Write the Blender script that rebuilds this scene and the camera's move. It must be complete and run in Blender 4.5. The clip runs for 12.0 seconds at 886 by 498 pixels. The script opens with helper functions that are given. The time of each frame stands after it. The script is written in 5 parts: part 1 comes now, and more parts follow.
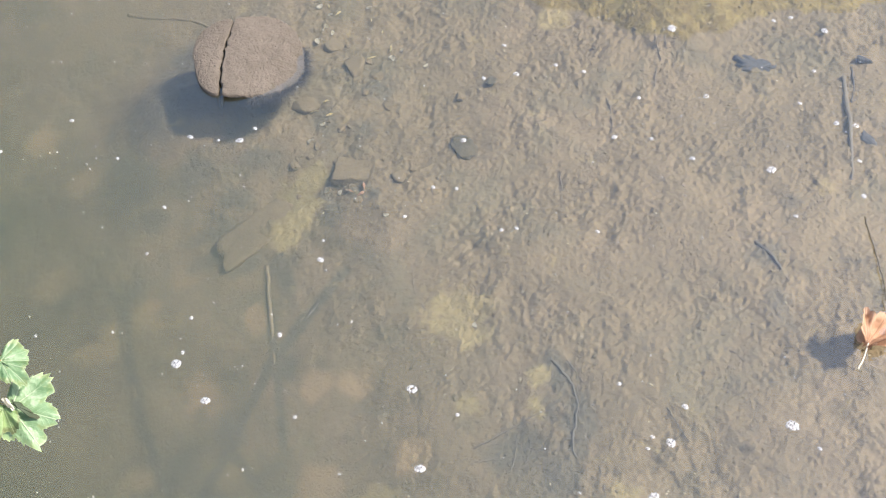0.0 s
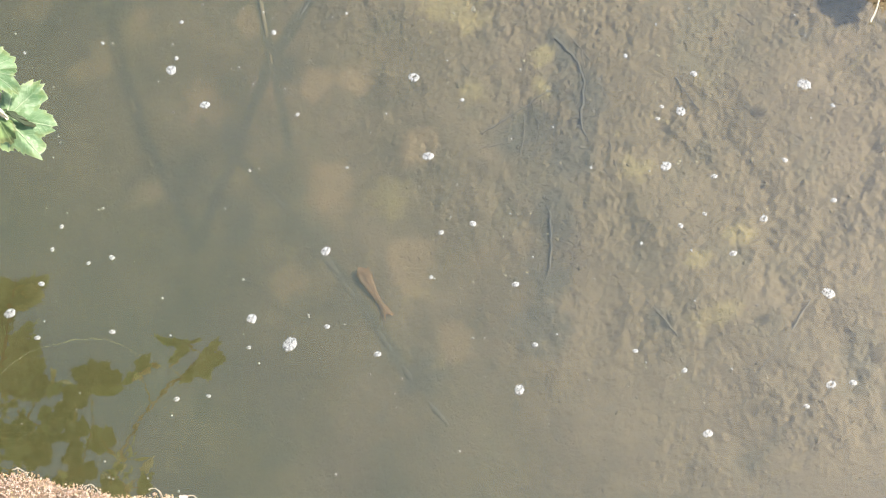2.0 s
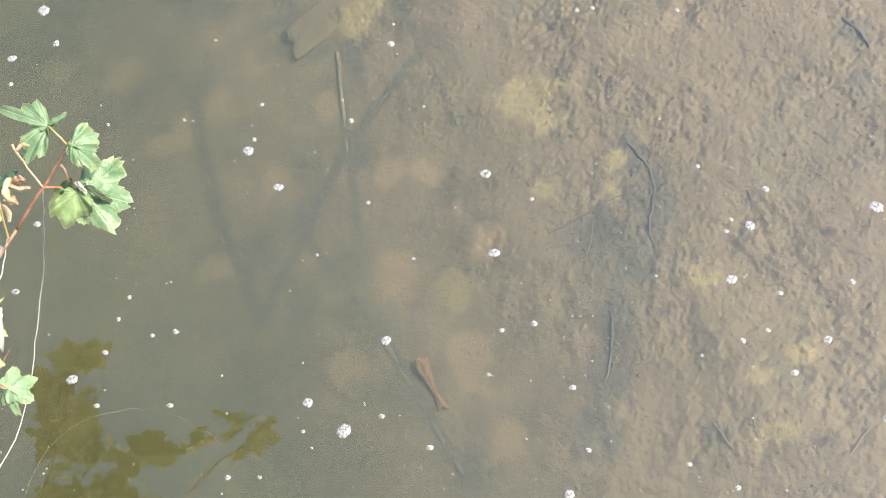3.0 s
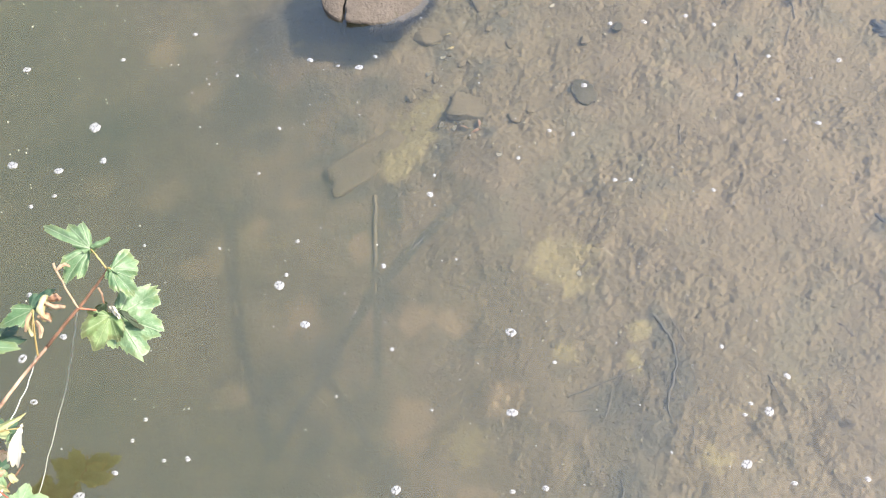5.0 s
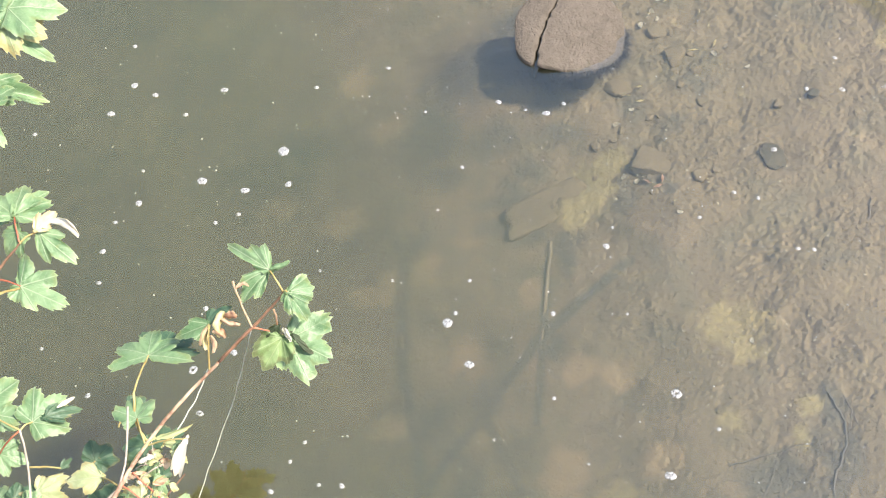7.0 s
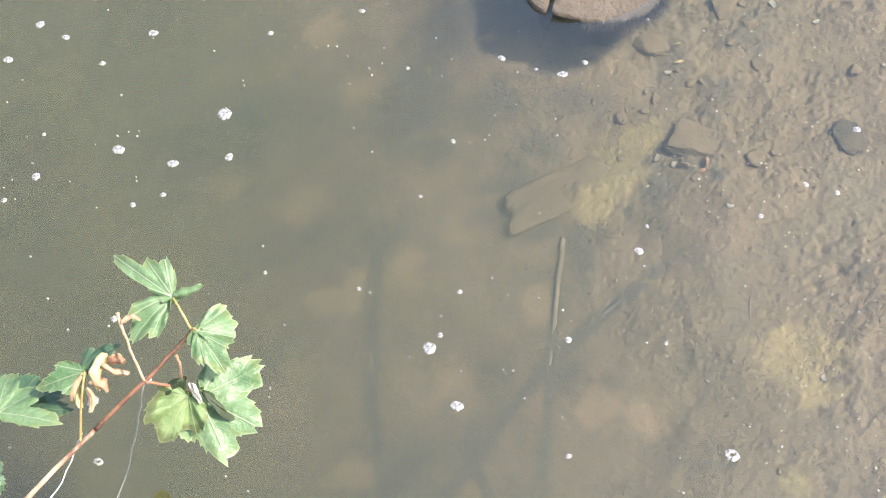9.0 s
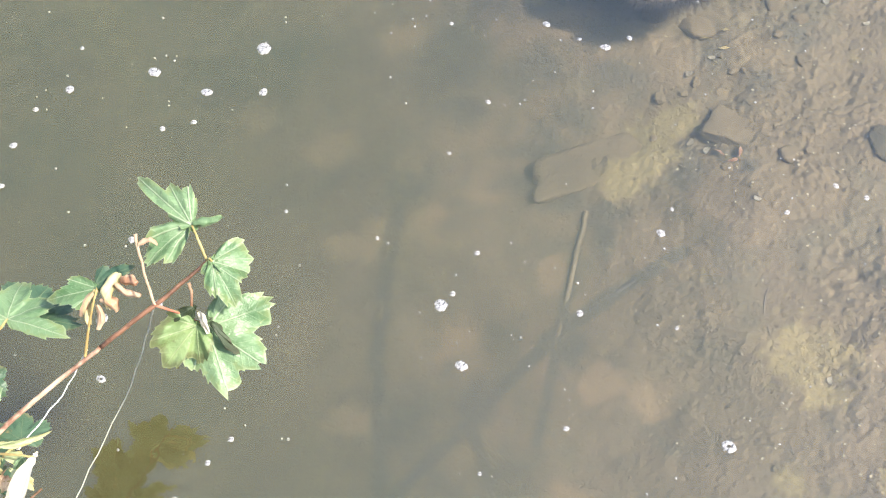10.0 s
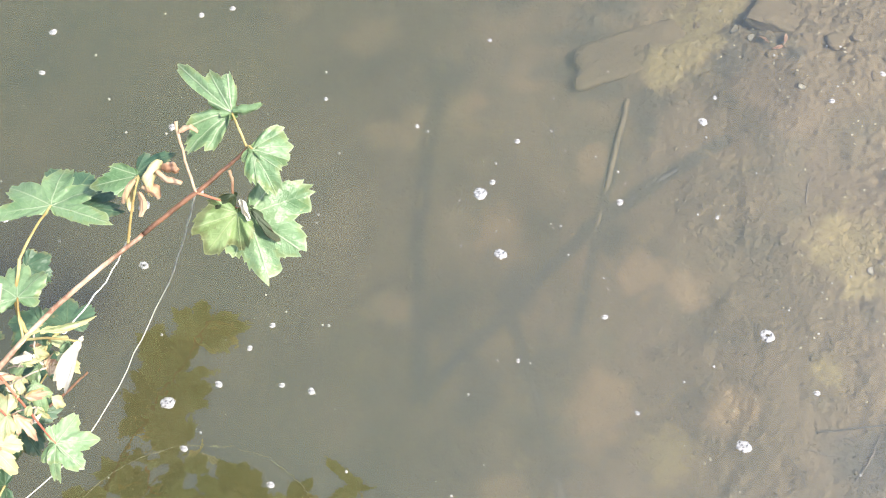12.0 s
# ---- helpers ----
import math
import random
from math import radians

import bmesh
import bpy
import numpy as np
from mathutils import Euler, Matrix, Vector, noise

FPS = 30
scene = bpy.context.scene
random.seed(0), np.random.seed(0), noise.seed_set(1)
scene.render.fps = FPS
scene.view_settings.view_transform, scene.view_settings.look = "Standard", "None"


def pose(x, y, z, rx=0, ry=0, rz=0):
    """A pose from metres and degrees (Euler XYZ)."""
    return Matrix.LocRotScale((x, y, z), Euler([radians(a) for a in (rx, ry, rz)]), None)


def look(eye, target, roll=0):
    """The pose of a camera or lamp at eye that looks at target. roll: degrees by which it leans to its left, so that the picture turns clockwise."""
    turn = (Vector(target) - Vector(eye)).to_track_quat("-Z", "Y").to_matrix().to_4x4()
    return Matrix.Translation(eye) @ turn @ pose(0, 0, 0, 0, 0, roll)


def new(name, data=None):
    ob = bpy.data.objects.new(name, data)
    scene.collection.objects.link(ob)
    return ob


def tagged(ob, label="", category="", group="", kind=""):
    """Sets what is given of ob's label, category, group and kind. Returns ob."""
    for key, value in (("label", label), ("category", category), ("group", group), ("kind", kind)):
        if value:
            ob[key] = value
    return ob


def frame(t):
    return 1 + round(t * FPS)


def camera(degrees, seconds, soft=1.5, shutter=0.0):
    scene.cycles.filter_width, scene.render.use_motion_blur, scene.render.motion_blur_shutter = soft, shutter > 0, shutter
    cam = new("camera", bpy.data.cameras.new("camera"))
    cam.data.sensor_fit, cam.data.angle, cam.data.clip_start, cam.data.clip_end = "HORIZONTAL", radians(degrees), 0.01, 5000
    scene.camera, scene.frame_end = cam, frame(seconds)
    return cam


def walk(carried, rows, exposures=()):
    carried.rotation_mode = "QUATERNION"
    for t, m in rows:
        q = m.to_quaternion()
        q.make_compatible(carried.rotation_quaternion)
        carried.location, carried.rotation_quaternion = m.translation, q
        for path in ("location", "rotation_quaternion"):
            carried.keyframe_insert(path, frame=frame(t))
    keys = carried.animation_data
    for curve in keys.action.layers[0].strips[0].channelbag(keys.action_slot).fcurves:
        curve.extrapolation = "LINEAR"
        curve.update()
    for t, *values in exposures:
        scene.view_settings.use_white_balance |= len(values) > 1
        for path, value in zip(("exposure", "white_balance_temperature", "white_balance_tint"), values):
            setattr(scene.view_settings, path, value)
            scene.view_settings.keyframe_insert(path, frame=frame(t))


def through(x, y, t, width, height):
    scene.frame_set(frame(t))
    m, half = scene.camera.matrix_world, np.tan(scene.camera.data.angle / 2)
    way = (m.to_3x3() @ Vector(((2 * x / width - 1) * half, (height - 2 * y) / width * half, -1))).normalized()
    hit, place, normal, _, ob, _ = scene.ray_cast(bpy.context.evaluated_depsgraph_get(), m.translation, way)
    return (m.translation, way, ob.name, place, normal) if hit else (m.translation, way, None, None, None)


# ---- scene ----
cam = camera(36, 12.0, 1.15)
walk(cam, [
    (0, pose(0.0199, -0.0367, 2.1692, 36.368, 3.175, -9.657)),
    (0.1, pose(0.0095, -0.0124, 2.1716, 32.193, 3.351, -11.162)),
    (0.2, pose(0.0165, -0.0122, 2.1548, 28.313, 3.871, -12.622)),
    (0.3, pose(0.0091, -0.0565, 2.1192, 26.056, 4.695, -14.04)),
    (0.5, pose(0.0037, -0.0714, 2.0907, 24.104, 5.746, -15.148)),
    (1, pose(0.0273, -0.0691, 2.087, 23.653, 5.746, -15.015)),
    (1.5, pose(0.0347, -0.0603, 2.0976, 23.092, 5.432, -14.502)),
    (2, pose(0.0125, -0.0579, 2.0979, 24.238, 5.501, -13.226)),
    (2.5, pose(0.0155, -0.0407, 2.1061, 25.986, 5.746, -11.207)),
    (3, pose(0.0219, -0.0397, 2.1191, 28.08, 6.203, -8.421)),
    (3.2, pose(0.0237, -0.0398, 2.1214, 28.896, 5.981, -8.061)),
    (4.8, pose(0.0049, -0.0143, 2.1618, 34.031, 3.253, -3.8)),
    (5, pose(0.0057, -0.0143, 2.1589, 34.042, 3.727, -3.154)),
    (5.5, pose(0, -0, 2.16, 33.61, 4.87, 0)),
    (6, pose(-0.0072, -0.0029, 2.1582, 34.864, 6.446, 3.447)),
    (6.5, pose(-0.0092, -0.0071, 2.1562, 35.424, 7.287, 5.115)),
    (7, pose(-0.0057, -0.0048, 2.1578, 36.534, 6.378, 5.283)),
    (7.5, pose(-0.0058, -0.0132, 2.1532, 36.952, 6.651, 4.287)),
    (7.7, pose(-0.0284, 0.1113, 1.9972, 36.359, 6.509, 5.067)),
    (9.3, pose(-0.1009, 0.4195, 1.6971, 33.525, 3.559, 6.519)),
    (9.5, pose(-0.1009, 0.4195, 1.6971, 31.770, 2.468, 8.134)),
    (10, pose(-0.1009, 0.4195, 1.6971, 33.235, 1.863, 12.001)),
    (10.2, pose(-0.1009, 0.4195, 1.6971, 35.871, 1.969, 12.496)),
    (10.5, pose(-0.1009, 0.4195, 1.6971, 38.201, 1.648, 12.612)),
    (10.8, pose(-0.1009, 0.4195, 1.6971, 39.369, 1.142, 13.754)),
    (11, pose(-0.1009, 0.4195, 1.6971, 39.014, 1.977, 13.693)),
    (11.2, pose(-0.1009, 0.4195, 1.6971, 37.254, 2.141, 13.522)),
    (11.5, pose(-0.1009, 0.4195, 1.6971, 31.603, 3.110, 12.510)),
    (12, pose(-0.1009, 0.4195, 1.6971, 28.591, 3.178, 13.047)),
], exposures=[
    (0, 1.30, 6500, 8), (0.5, 1.30, 6500, 7), (1, 1.27, 6780, 2), (2, 1.21, 6800, 2), (2.5, 1.29, 6760, 2), (3, 1.34, 6640, 5), (4.8, 1.38, 6500, 8),
    (6, 1.38, 6480, 8), (7, 1.37, 6700, 6), (7.5, 1.38, 6650, 8), (9.5, 1.44, 6560, 8), (12, 1.46, 6500, 8)])

# ---------------------------------------------------------------- world, sun
SUN_DIR = Vector((0.574, -0.16, 0.806)).normalized()
sun_data = bpy.data.lights.new("sun", "SUN")
sun_data.energy, sun_data.angle, sun_data.color = 4.2, radians(3.5), (1.0, 0.93, 0.81)
sun = new("sun", sun_data)
sun.matrix_world = look((4 * SUN_DIR.x, 4 * SUN_DIR.y, 4 * SUN_DIR.z), (0, 0, 0))
world = bpy.data.worlds.new("sky")
scene.world = world
world.use_nodes = True
sky = world.node_tree.nodes.new("ShaderNodeTexSky")
sky.sky_type, sky.sun_disc = "NISHITA", False
sky.sun_elevation = math.asin(SUN_DIR.z)
sky.sun_rotation = math.atan2(SUN_DIR.x, SUN_DIR.y)
sky.dust_density, sky.air_density = 2.0, 1.0
background = world.node_tree.nodes["Background"]
background.inputs["Strength"].default_value = 0.15
world.node_tree.links.new(sky.outputs["Color"], background.inputs["Color"])


# ---------------------------------------------------------------- materials
class Nodes:
    """A small builder for node materials."""

    def __init__(self, name):
        self.mat = bpy.data.materials.new(name)
        self.mat.use_nodes = True
        self.tree = self.mat.node_tree
        self.tree.nodes.clear()
        self.out = self.tree.nodes.new("ShaderNodeOutputMaterial")

    def node(self, kind, **values):
        n = self.tree.nodes.new(kind)
        for key, value in values.items():
            self.put(n, key, value)
        return n

    def put(self, n, key, value):
        names = {"scale": "Scale", "detail": "Detail", "rough": "Roughness", "color": "Color", "fac": "Fac", "vector": "Vector",
                 "strength": "Strength", "distance": "Distance", "height": "Height", "normal": "Normal", "ior": "IOR", "base": "Base Color",
                 "a": 0, "b": 1, "c": 2, "roughness": "Roughness", "spec": "Specular IOR Level", "distortion": "Distortion"}
        socket = n.inputs[names[key]]
        if isinstance(value, bpy.types.NodeSocket):
            self.tree.links.new(value, socket)
        else:
            socket.default_value = value

    def coords(self):
        return self.tree.nodes.new("ShaderNodeTexCoord").outputs["Object"]

    def noise(self, scale, detail=4.0, rough=0.55, distortion=0.0):
        return self.node("ShaderNodeTexNoise", vector=self.coords(), scale=scale, detail=detail, rough=rough, distortion=distortion).outputs["Fac"]

    def ramp(self, fac, stops):
        n = self.node("ShaderNodeValToRGB", fac=fac)
        while len(n.color_ramp.elements) < len(stops):
            n.color_ramp.elements.new(0.5)
        for e, (p, c) in zip(n.color_ramp.elements, stops):
            e.position, e.color = p, (*c, 1.0)
        return n.outputs["Color"]

    def steps(self, fac, low, high, top=1.0, bottom=0.0):
        n = self.node("ShaderNodeMapRange")
        n.interpolation_type = "SMOOTHSTEP"
        self.tree.links.new(fac, n.inputs["Value"])
        for key, value in (("From Min", low), ("From Max", high), ("To Min", bottom), ("To Max", top)):
            n.inputs[key].default_value = value
        return n.outputs["Result"]

    def mix(self, fac, a, b, how="MIX"):
        n = self.tree.nodes.new("ShaderNodeMix")
        n.data_type, n.blend_type = "RGBA", how
        for socket, value in ((n.inputs["Factor"], fac), (n.inputs["A"], a), (n.inputs["B"], b)):
            if isinstance(value, bpy.types.NodeSocket):
                self.tree.links.new(value, socket)
            elif isinstance(value, tuple):
                socket.default_value = (*value, 1.0)
            else:
                socket.default_value = value
        return n.outputs["Result"]

    def math(self, how, a, b=0.0):
        n = self.tree.nodes.new("ShaderNodeMath")
        n.operation = how
        for k, value in ((0, a), (1, b)):
            if isinstance(value, bpy.types.NodeSocket):
                self.tree.links.new(value, n.inputs[k])
            else:
                n.inputs[k].default_value = value
        return n.outputs["Value"]

    def attribute(self, name):
        n = self.tree.nodes.new("ShaderNodeAttribute")
        n.attribute_name = name
        return n.outputs["Fac"]

    def bump(self, height, strength=0.5, distance=0.01):
        return self.node("ShaderNodeBump", height=height, strength=strength, distance=distance).outputs["Normal"]

    def island(self):
        return self.tree.nodes.new("ShaderNodeNewGeometry").outputs["Random Per Island"]

    def each(self):
        return self.tree.nodes.new("ShaderNodeObjectInfo").outputs["Random"]

    def surface(self, base, rough=0.85, spec=0.3, normal=None):
        n = self.node("ShaderNodeBsdfPrincipled", base=base, rough=rough, spec=spec)
        if normal is not None:
            self.put(n, "normal", normal)
        return n.outputs["BSDF"]

    def done(self, shader):
        self.tree.links.new(shader, self.out.inputs["Surface"])
        return self.mat


def plain(name, dark, light, scale=40.0, rough=0.85, spec=0.3, relief=0.4, distance=0.003):
    """A grainy surface between two colours."""
    m = Nodes(name)
    n1, n2 = m.noise(scale, 6.0, 0.65), m.noise(scale * 0.15, 3.0)
    col = m.ramp(m.mix(0.5, n1, n2), [(0.3, dark), (0.7, light)])
    col = m.mix(m.steps(m.each(), 0, 1, 0.25), col, dark)
    return m.done(m.surface(col, rough, spec, m.bump(n1, relief, distance)))


def mud_material():
    m = Nodes("river_mud")
    big, mid, fine = m.noise(3.2, 3.0), m.noise(26.0, 6.0, 0.65, 0.4), m.noise(170.0, 4.0, 0.65)
    col = m.ramp(m.mix(0.55, big, mid), [(0.32, (0.112, 0.084, 0.045)), (0.50, (0.134, 0.100, 0.054)), (0.70, (0.158, 0.118, 0.064))])
    # rosy tan drifts, grey-green bloom, dark organic stains
    col = m.mix(m.steps(m.noise(8.0, 5.0, 0.6, 0.5), 0.50, 0.66, 0.45), col, (0.176, 0.130, 0.077))
    col = m.mix(m.steps(m.noise(6.2, 5.0, 0.62, 0.3), 0.50, 0.66, 0.38), col, (0.076, 0.073, 0.042))
    col = m.mix(m.steps(m.noise(15.0, 6.0, 0.68, 0.6), 0.56, 0.68, 0.36), col, (0.066, 0.061, 0.043))
    col = m.mix(m.steps(m.noise(60.0, 5.0, 0.7, 1.0), 0.62, 0.72, 0.4), col, (0.063, 0.051, 0.033))
    # crisp crumbs of rotted leaf, lying in drifts
    strewn = m.steps(m.noise(7.0, 4.0, 0.6, 0.7), 0.49, 0.62)
    crumb = m.noise(115.0, 3.0, 0.55, 0.8)
    col = m.mix(m.math("MULTIPLY", m.steps(crumb, 0.645, 0.680, 0.75), strewn), col, (0.040, 0.034, 0.024))
    col = m.mix(m.math("MULTIPLY", m.steps(crumb, 0.335, 0.300, 0.65), strewn), col, (0.235, 0.185, 0.112))
    # drifts of tan silt, dark leaf mould, and painted murk and dimmed branches
    drift = m.math("MULTIPLY", m.math("SUBTRACT", m.noise(16.0, 7.0, 0.70, 0.6), 0.5), 1.6)
    col = m.mix(m.steps(m.math("ADD", m.attribute("tan"), drift), 0.50, 0.95, 0.80), col, (0.222, 0.154, 0.079))
    col = m.mix(m.steps(m.math("ADD", m.attribute("mould_murk"), drift), 0.35, 1.15, 0.70), col, (0.066, 0.061, 0.042))
    col = m.mix(m.steps(fine, 0.55, 0.75, 0.35), col, (0.188, 0.150, 0.085))
    yellow = m.ramp(fine, [(0.3, (0.172, 0.132, 0.056)), (0.7, (0.262, 0.206, 0.092))])
    col = m.mix(m.steps(m.noise(11.0, 7.0, 0.72, 0.8), 0.60, 0.67, 0.45), col, yellow)
    grain = m.math("ADD", m.attribute("sand"), m.math("MULTIPLY", m.math("SUBTRACT", m.noise(30.0, 8.0, 0.76, 0.5), 0.5), 2.2))
    col = m.mix(m.steps(grain, 0.42, 1.00, 0.85), col, yellow)
    algae = m.math("ADD", m.attribute("algae"), m.math("MULTIPLY", m.math("SUBTRACT", m.noise(30.0, 5.0, 0.7), 0.5), 0.4))
    col = m.mix(m.steps(algae, 0.44, 0.54), col, m.ramp(m.mix(0.5, m.noise(48.0, 6.0, 0.7, 0.8), mid), [(0.36, (0.078, 0.052, 0.013)), (0.50, (0.128, 0.091, 0.024)), (0.66, (0.205, 0.156, 0.050))]))
    # pale shell grit
    grit = m.node("ShaderNodeTexVoronoi", vector=m.coords(), scale=60.0).outputs["Distance"]
    col = m.mix(m.math("MULTIPLY", m.steps(grit, 0.12, 0.06), m.steps(m.noise(9.0, 2.0), 0.46, 0.60, 0.7)), col, (0.376, 0.300, 0.160))
    height = m.mix(0.25, m.mix(0.6, fine, m.noise(85.0, 5.0, 0.68, 1.0)), mid)
    clods = m.math("MULTIPLY", m.math("SUBTRACT", m.steps(crumb, 0.56, 0.72), m.steps(crumb, 0.44, 0.30)), m.math("ADD", m.math("MULTIPLY", strewn, 0.8), 0.15))
    height = m.math("ADD", height, m.math("MULTIPLY", clods, 0.75))
    return m.done(m.surface(col, 0.72, 0.3, m.bump(height, 0.65, 0.009)))


def crumb_material():
    m = Nodes("mud_crumb")
    col = m.ramp(m.island(), [(0.0, (0.085, 0.068, 0.040)), (0.45, (0.118, 0.094, 0.052)), (0.90, (0.150, 0.120, 0.066)), (1.0, (0.26, 0.21, 0.13))])
    return m.done(m.surface(col, 0.85, 0.2, m.bump(m.noise(400.0, 3.0), 0.6, 0.001)))


def silt_material():
    m = Nodes("suspended_silt")
    col = m.ramp(m.mix(0.65, m.noise(1.6, 3.0), m.noise(7.5, 5.0, 0.62, 0.6)), [(0.36, (0.070, 0.077, 0.030)), (0.64, (0.116, 0.109, 0.042))])
    cover = m.math("MULTIPLY", m.attribute("cover"), m.steps(m.noise(3.4, 5.0, 0.65, 0.4), 0.28, 0.72, 1.2, 0.75))
    mix = m.tree.nodes.new("ShaderNodeMixShader")
    m.tree.links.new(cover, mix.inputs[0])
    m.tree.links.new(m.tree.nodes.new("ShaderNodeBsdfTransparent").outputs[0], mix.inputs[1])
    m.tree.links.new(m.node("ShaderNodeBsdfDiffuse", color=col).outputs[0], mix.inputs[2])
    return m.done(mix.outputs[0])


def water_material():
    m = Nodes("water_surface")
    ripple = m.bump(m.noise(26.0, 2.0, 0.5), 0.02, 0.01)
    gloss = m.node("ShaderNodeBsdfGlossy", color=(1, 1, 1, 1), rough=0.0, normal=ripple).outputs[0]
    facing = m.tree.nodes.new("ShaderNodeLayerWeight")
    facing.inputs["Blend"].default_value = 0.5
    m.tree.links.new(ripple, facing.inputs["Normal"])
    fresnel = m.math("ADD", m.math("MULTIPLY", m.math("POWER", facing.outputs["Facing"], 5.0), 0.95), 0.112)
    # a faint film of dust on the surface
    film = m.tree.nodes.new("ShaderNodeMixShader")
    m.tree.links.new(m.steps(m.noise(1.3, 3.0), 0.3, 0.7, 0.075, 0.035), film.inputs[0])
    m.tree.links.new(m.tree.nodes.new("ShaderNodeBsdfTransparent").outputs[0], film.inputs[1])
    m.tree.links.new(m.node("ShaderNodeBsdfDiffuse", color=(0.10, 0.10, 0.05, 1)).outputs[0], film.inputs[2])
    mix = m.tree.nodes.new("ShaderNodeMixShader")
    m.tree.links.new(fresnel, mix.inputs[0])
    m.tree.links.new(film.outputs[0], mix.inputs[1])
    m.tree.links.new(gloss, mix.inputs[2])
    return m.done(mix.outputs[0])


def foam_material():
    m = Nodes("river_foam")
    col = m.ramp(m.noise(330.0, 3.0), [(0.38, (0.16, 0.16, 0.18)), (0.55, (0.40, 0.40, 0.43)), (0.7, (0.54, 0.54, 0.57))])
    # bubble films let half of the light through
    mix = m.tree.nodes.new("ShaderNodeMixShader")
    mix.inputs[0].default_value = 0.58
    m.tree.links.new(m.tree.nodes.new("ShaderNodeBsdfTransparent").outputs[0], mix.inputs[1])
    m.tree.links.new(m.surface(col, 0.35, 0.5, m.bump(m.noise(600.0, 2.0), 0.5, 0.001)), mix.inputs[2])
    return m.done(mix.outputs[0])


def leaf_material(name, green, pale, vein, shine=0.42, through=0.12, stain=0.0, stain_colour=(0.3, 0.2, 0.08)):
    m = Nodes(name)
    mottled = m.noise(38.0, 4.0, 0.6)
    col = m.ramp(m.mix(0.5, mottled, m.noise(9.0, 2.0)), [(0.32, green), (0.68, pale)])
    along, side = m.attribute("along"), m.attribute("side")
    rib = m.steps(side, 0.015, 0.005)
    twig = m.math("FRACT", m.math("SUBTRACT", m.math("MULTIPLY", along, 8.0), m.math("MULTIPLY", side, 7.0)))
    small = m.math("MULTIPLY", m.steps(m.math("ABSOLUTE", m.math("SUBTRACT", twig, 0.5)), 0.07, 0.02), m.steps(side, 0.32, 0.05))
    lines = m.math("MAXIMUM", rib, m.math("MULTIPLY", small, 0.34))
    col = m.mix(m.math("MULTIPLY", lines, 0.50), col, vein)
    rim = m.math("ADD", m.attribute("rim"), m.math("MULTIPLY", m.math("SUBTRACT", m.noise(30.0, 4.0, 0.7), 0.5), 0.9))
    col = m.mix(m.steps(rim, 0.93 - 0.55 * stain, 1.12 - 0.45 * stain, 0.35 + 0.6 * stain), col, stain_colour)
    col = m.mix(m.steps(m.noise(70.0, 3.0, 0.6), 0.66, 0.72, 0.5), col, stain_colour)
    col = m.mix(m.steps(m.attribute("rim"), 0.95, 0.99, 0.30), col, vein)
    bump = m.bump(m.math("ADD", m.math("MULTIPLY", lines, 0.15), m.mix(0.5, mottled, m.noise(110.0, 4.0, 0.6))), 0.8, 0.006)
    face = m.surface(col, shine, 0.5, bump)
    glow = m.node("ShaderNodeBsdfTranslucent", color=col).outputs[0]
    mix = m.tree.nodes.new("ShaderNodeMixShader")
    mix.inputs[0].default_value = through
    m.tree.links.new(face, mix.inputs[1])
    m.tree.links.new(glow, mix.inputs[2])
    return m.done(mix.outputs[0])


def bark_material(name, dark, light, scale=90.0):
    m = Nodes(name)
    n = m.noise(scale, 5.0, 0.6)
    col = m.ramp(m.mix(0.65, n, m.noise(26.0, 3.0)), [(0.40, dark), (0.60, light)])
    return m.done(m.surface(col, 0.6, 0.35, m.bump(n, 0.8, 0.003)))


def boulder_material():
    m = Nodes("boulder_stone")
    pits = m.noise(240.0, 5.0, 0.65)
    col = m.ramp(m.mix(0.35, m.noise(45.0, 5.0, 0.6), m.noise(9.0, 3.0)), [(0.30, (0.090, 0.074, 0.061)), (0.50, (0.108, 0.089, 0.075)), (0.70, (0.126, 0.104, 0.088))])
    col = m.mix(m.steps(m.noise(170.0, 3.0, 0.6, 0.4), 0.61, 0.68, 0.6), col, (0.054, 0.041, 0.034))
    # slime below the water line
    height = m.node("ShaderNodeSeparateXYZ")
    m.tree.links.new(m.tree.nodes.new("ShaderNodeNewGeometry").outputs["Position"], height.inputs[0])
    wet = m.math("ADD", height.outputs["Z"], m.math("MULTIPLY", m.math("SUBTRACT", m.noise(60.0, 4.0, 0.7), 0.5), 0.03))
    col = m.mix(m.steps(wet, 0.004, -0.012, 0.9), col, (0.062, 0.054, 0.036))
    col = m.mix(m.steps(wet, -0.018, -0.045, 0.9), col, m.ramp(m.noise(38.0, 6.0, 0.68, 0.6), [(0.35, (0.078, 0.065, 0.038)), (0.65, (0.140, 0.112, 0.064))]))
    return m.done(m.surface(col, 0.92, 0.15, m.bump(m.mix(0.5, pits, m.noise(130.0, 4.0, 0.6, 0.5)), 0.95, 0.006)))


def moss_material():
    m = Nodes("dry_moss")
    col = m.ramp(m.island(), [(0.0, (0.285, 0.160, 0.112)), (0.25, (0.450, 0.300, 0.230)), (0.55, (0.560, 0.405, 0.335)), (0.8, (0.684, 0.550, 0.505)), (1.0, (0.500, 0.390, 0.205))])
    return m.done(m.surface(col, 0.9, 0.15))


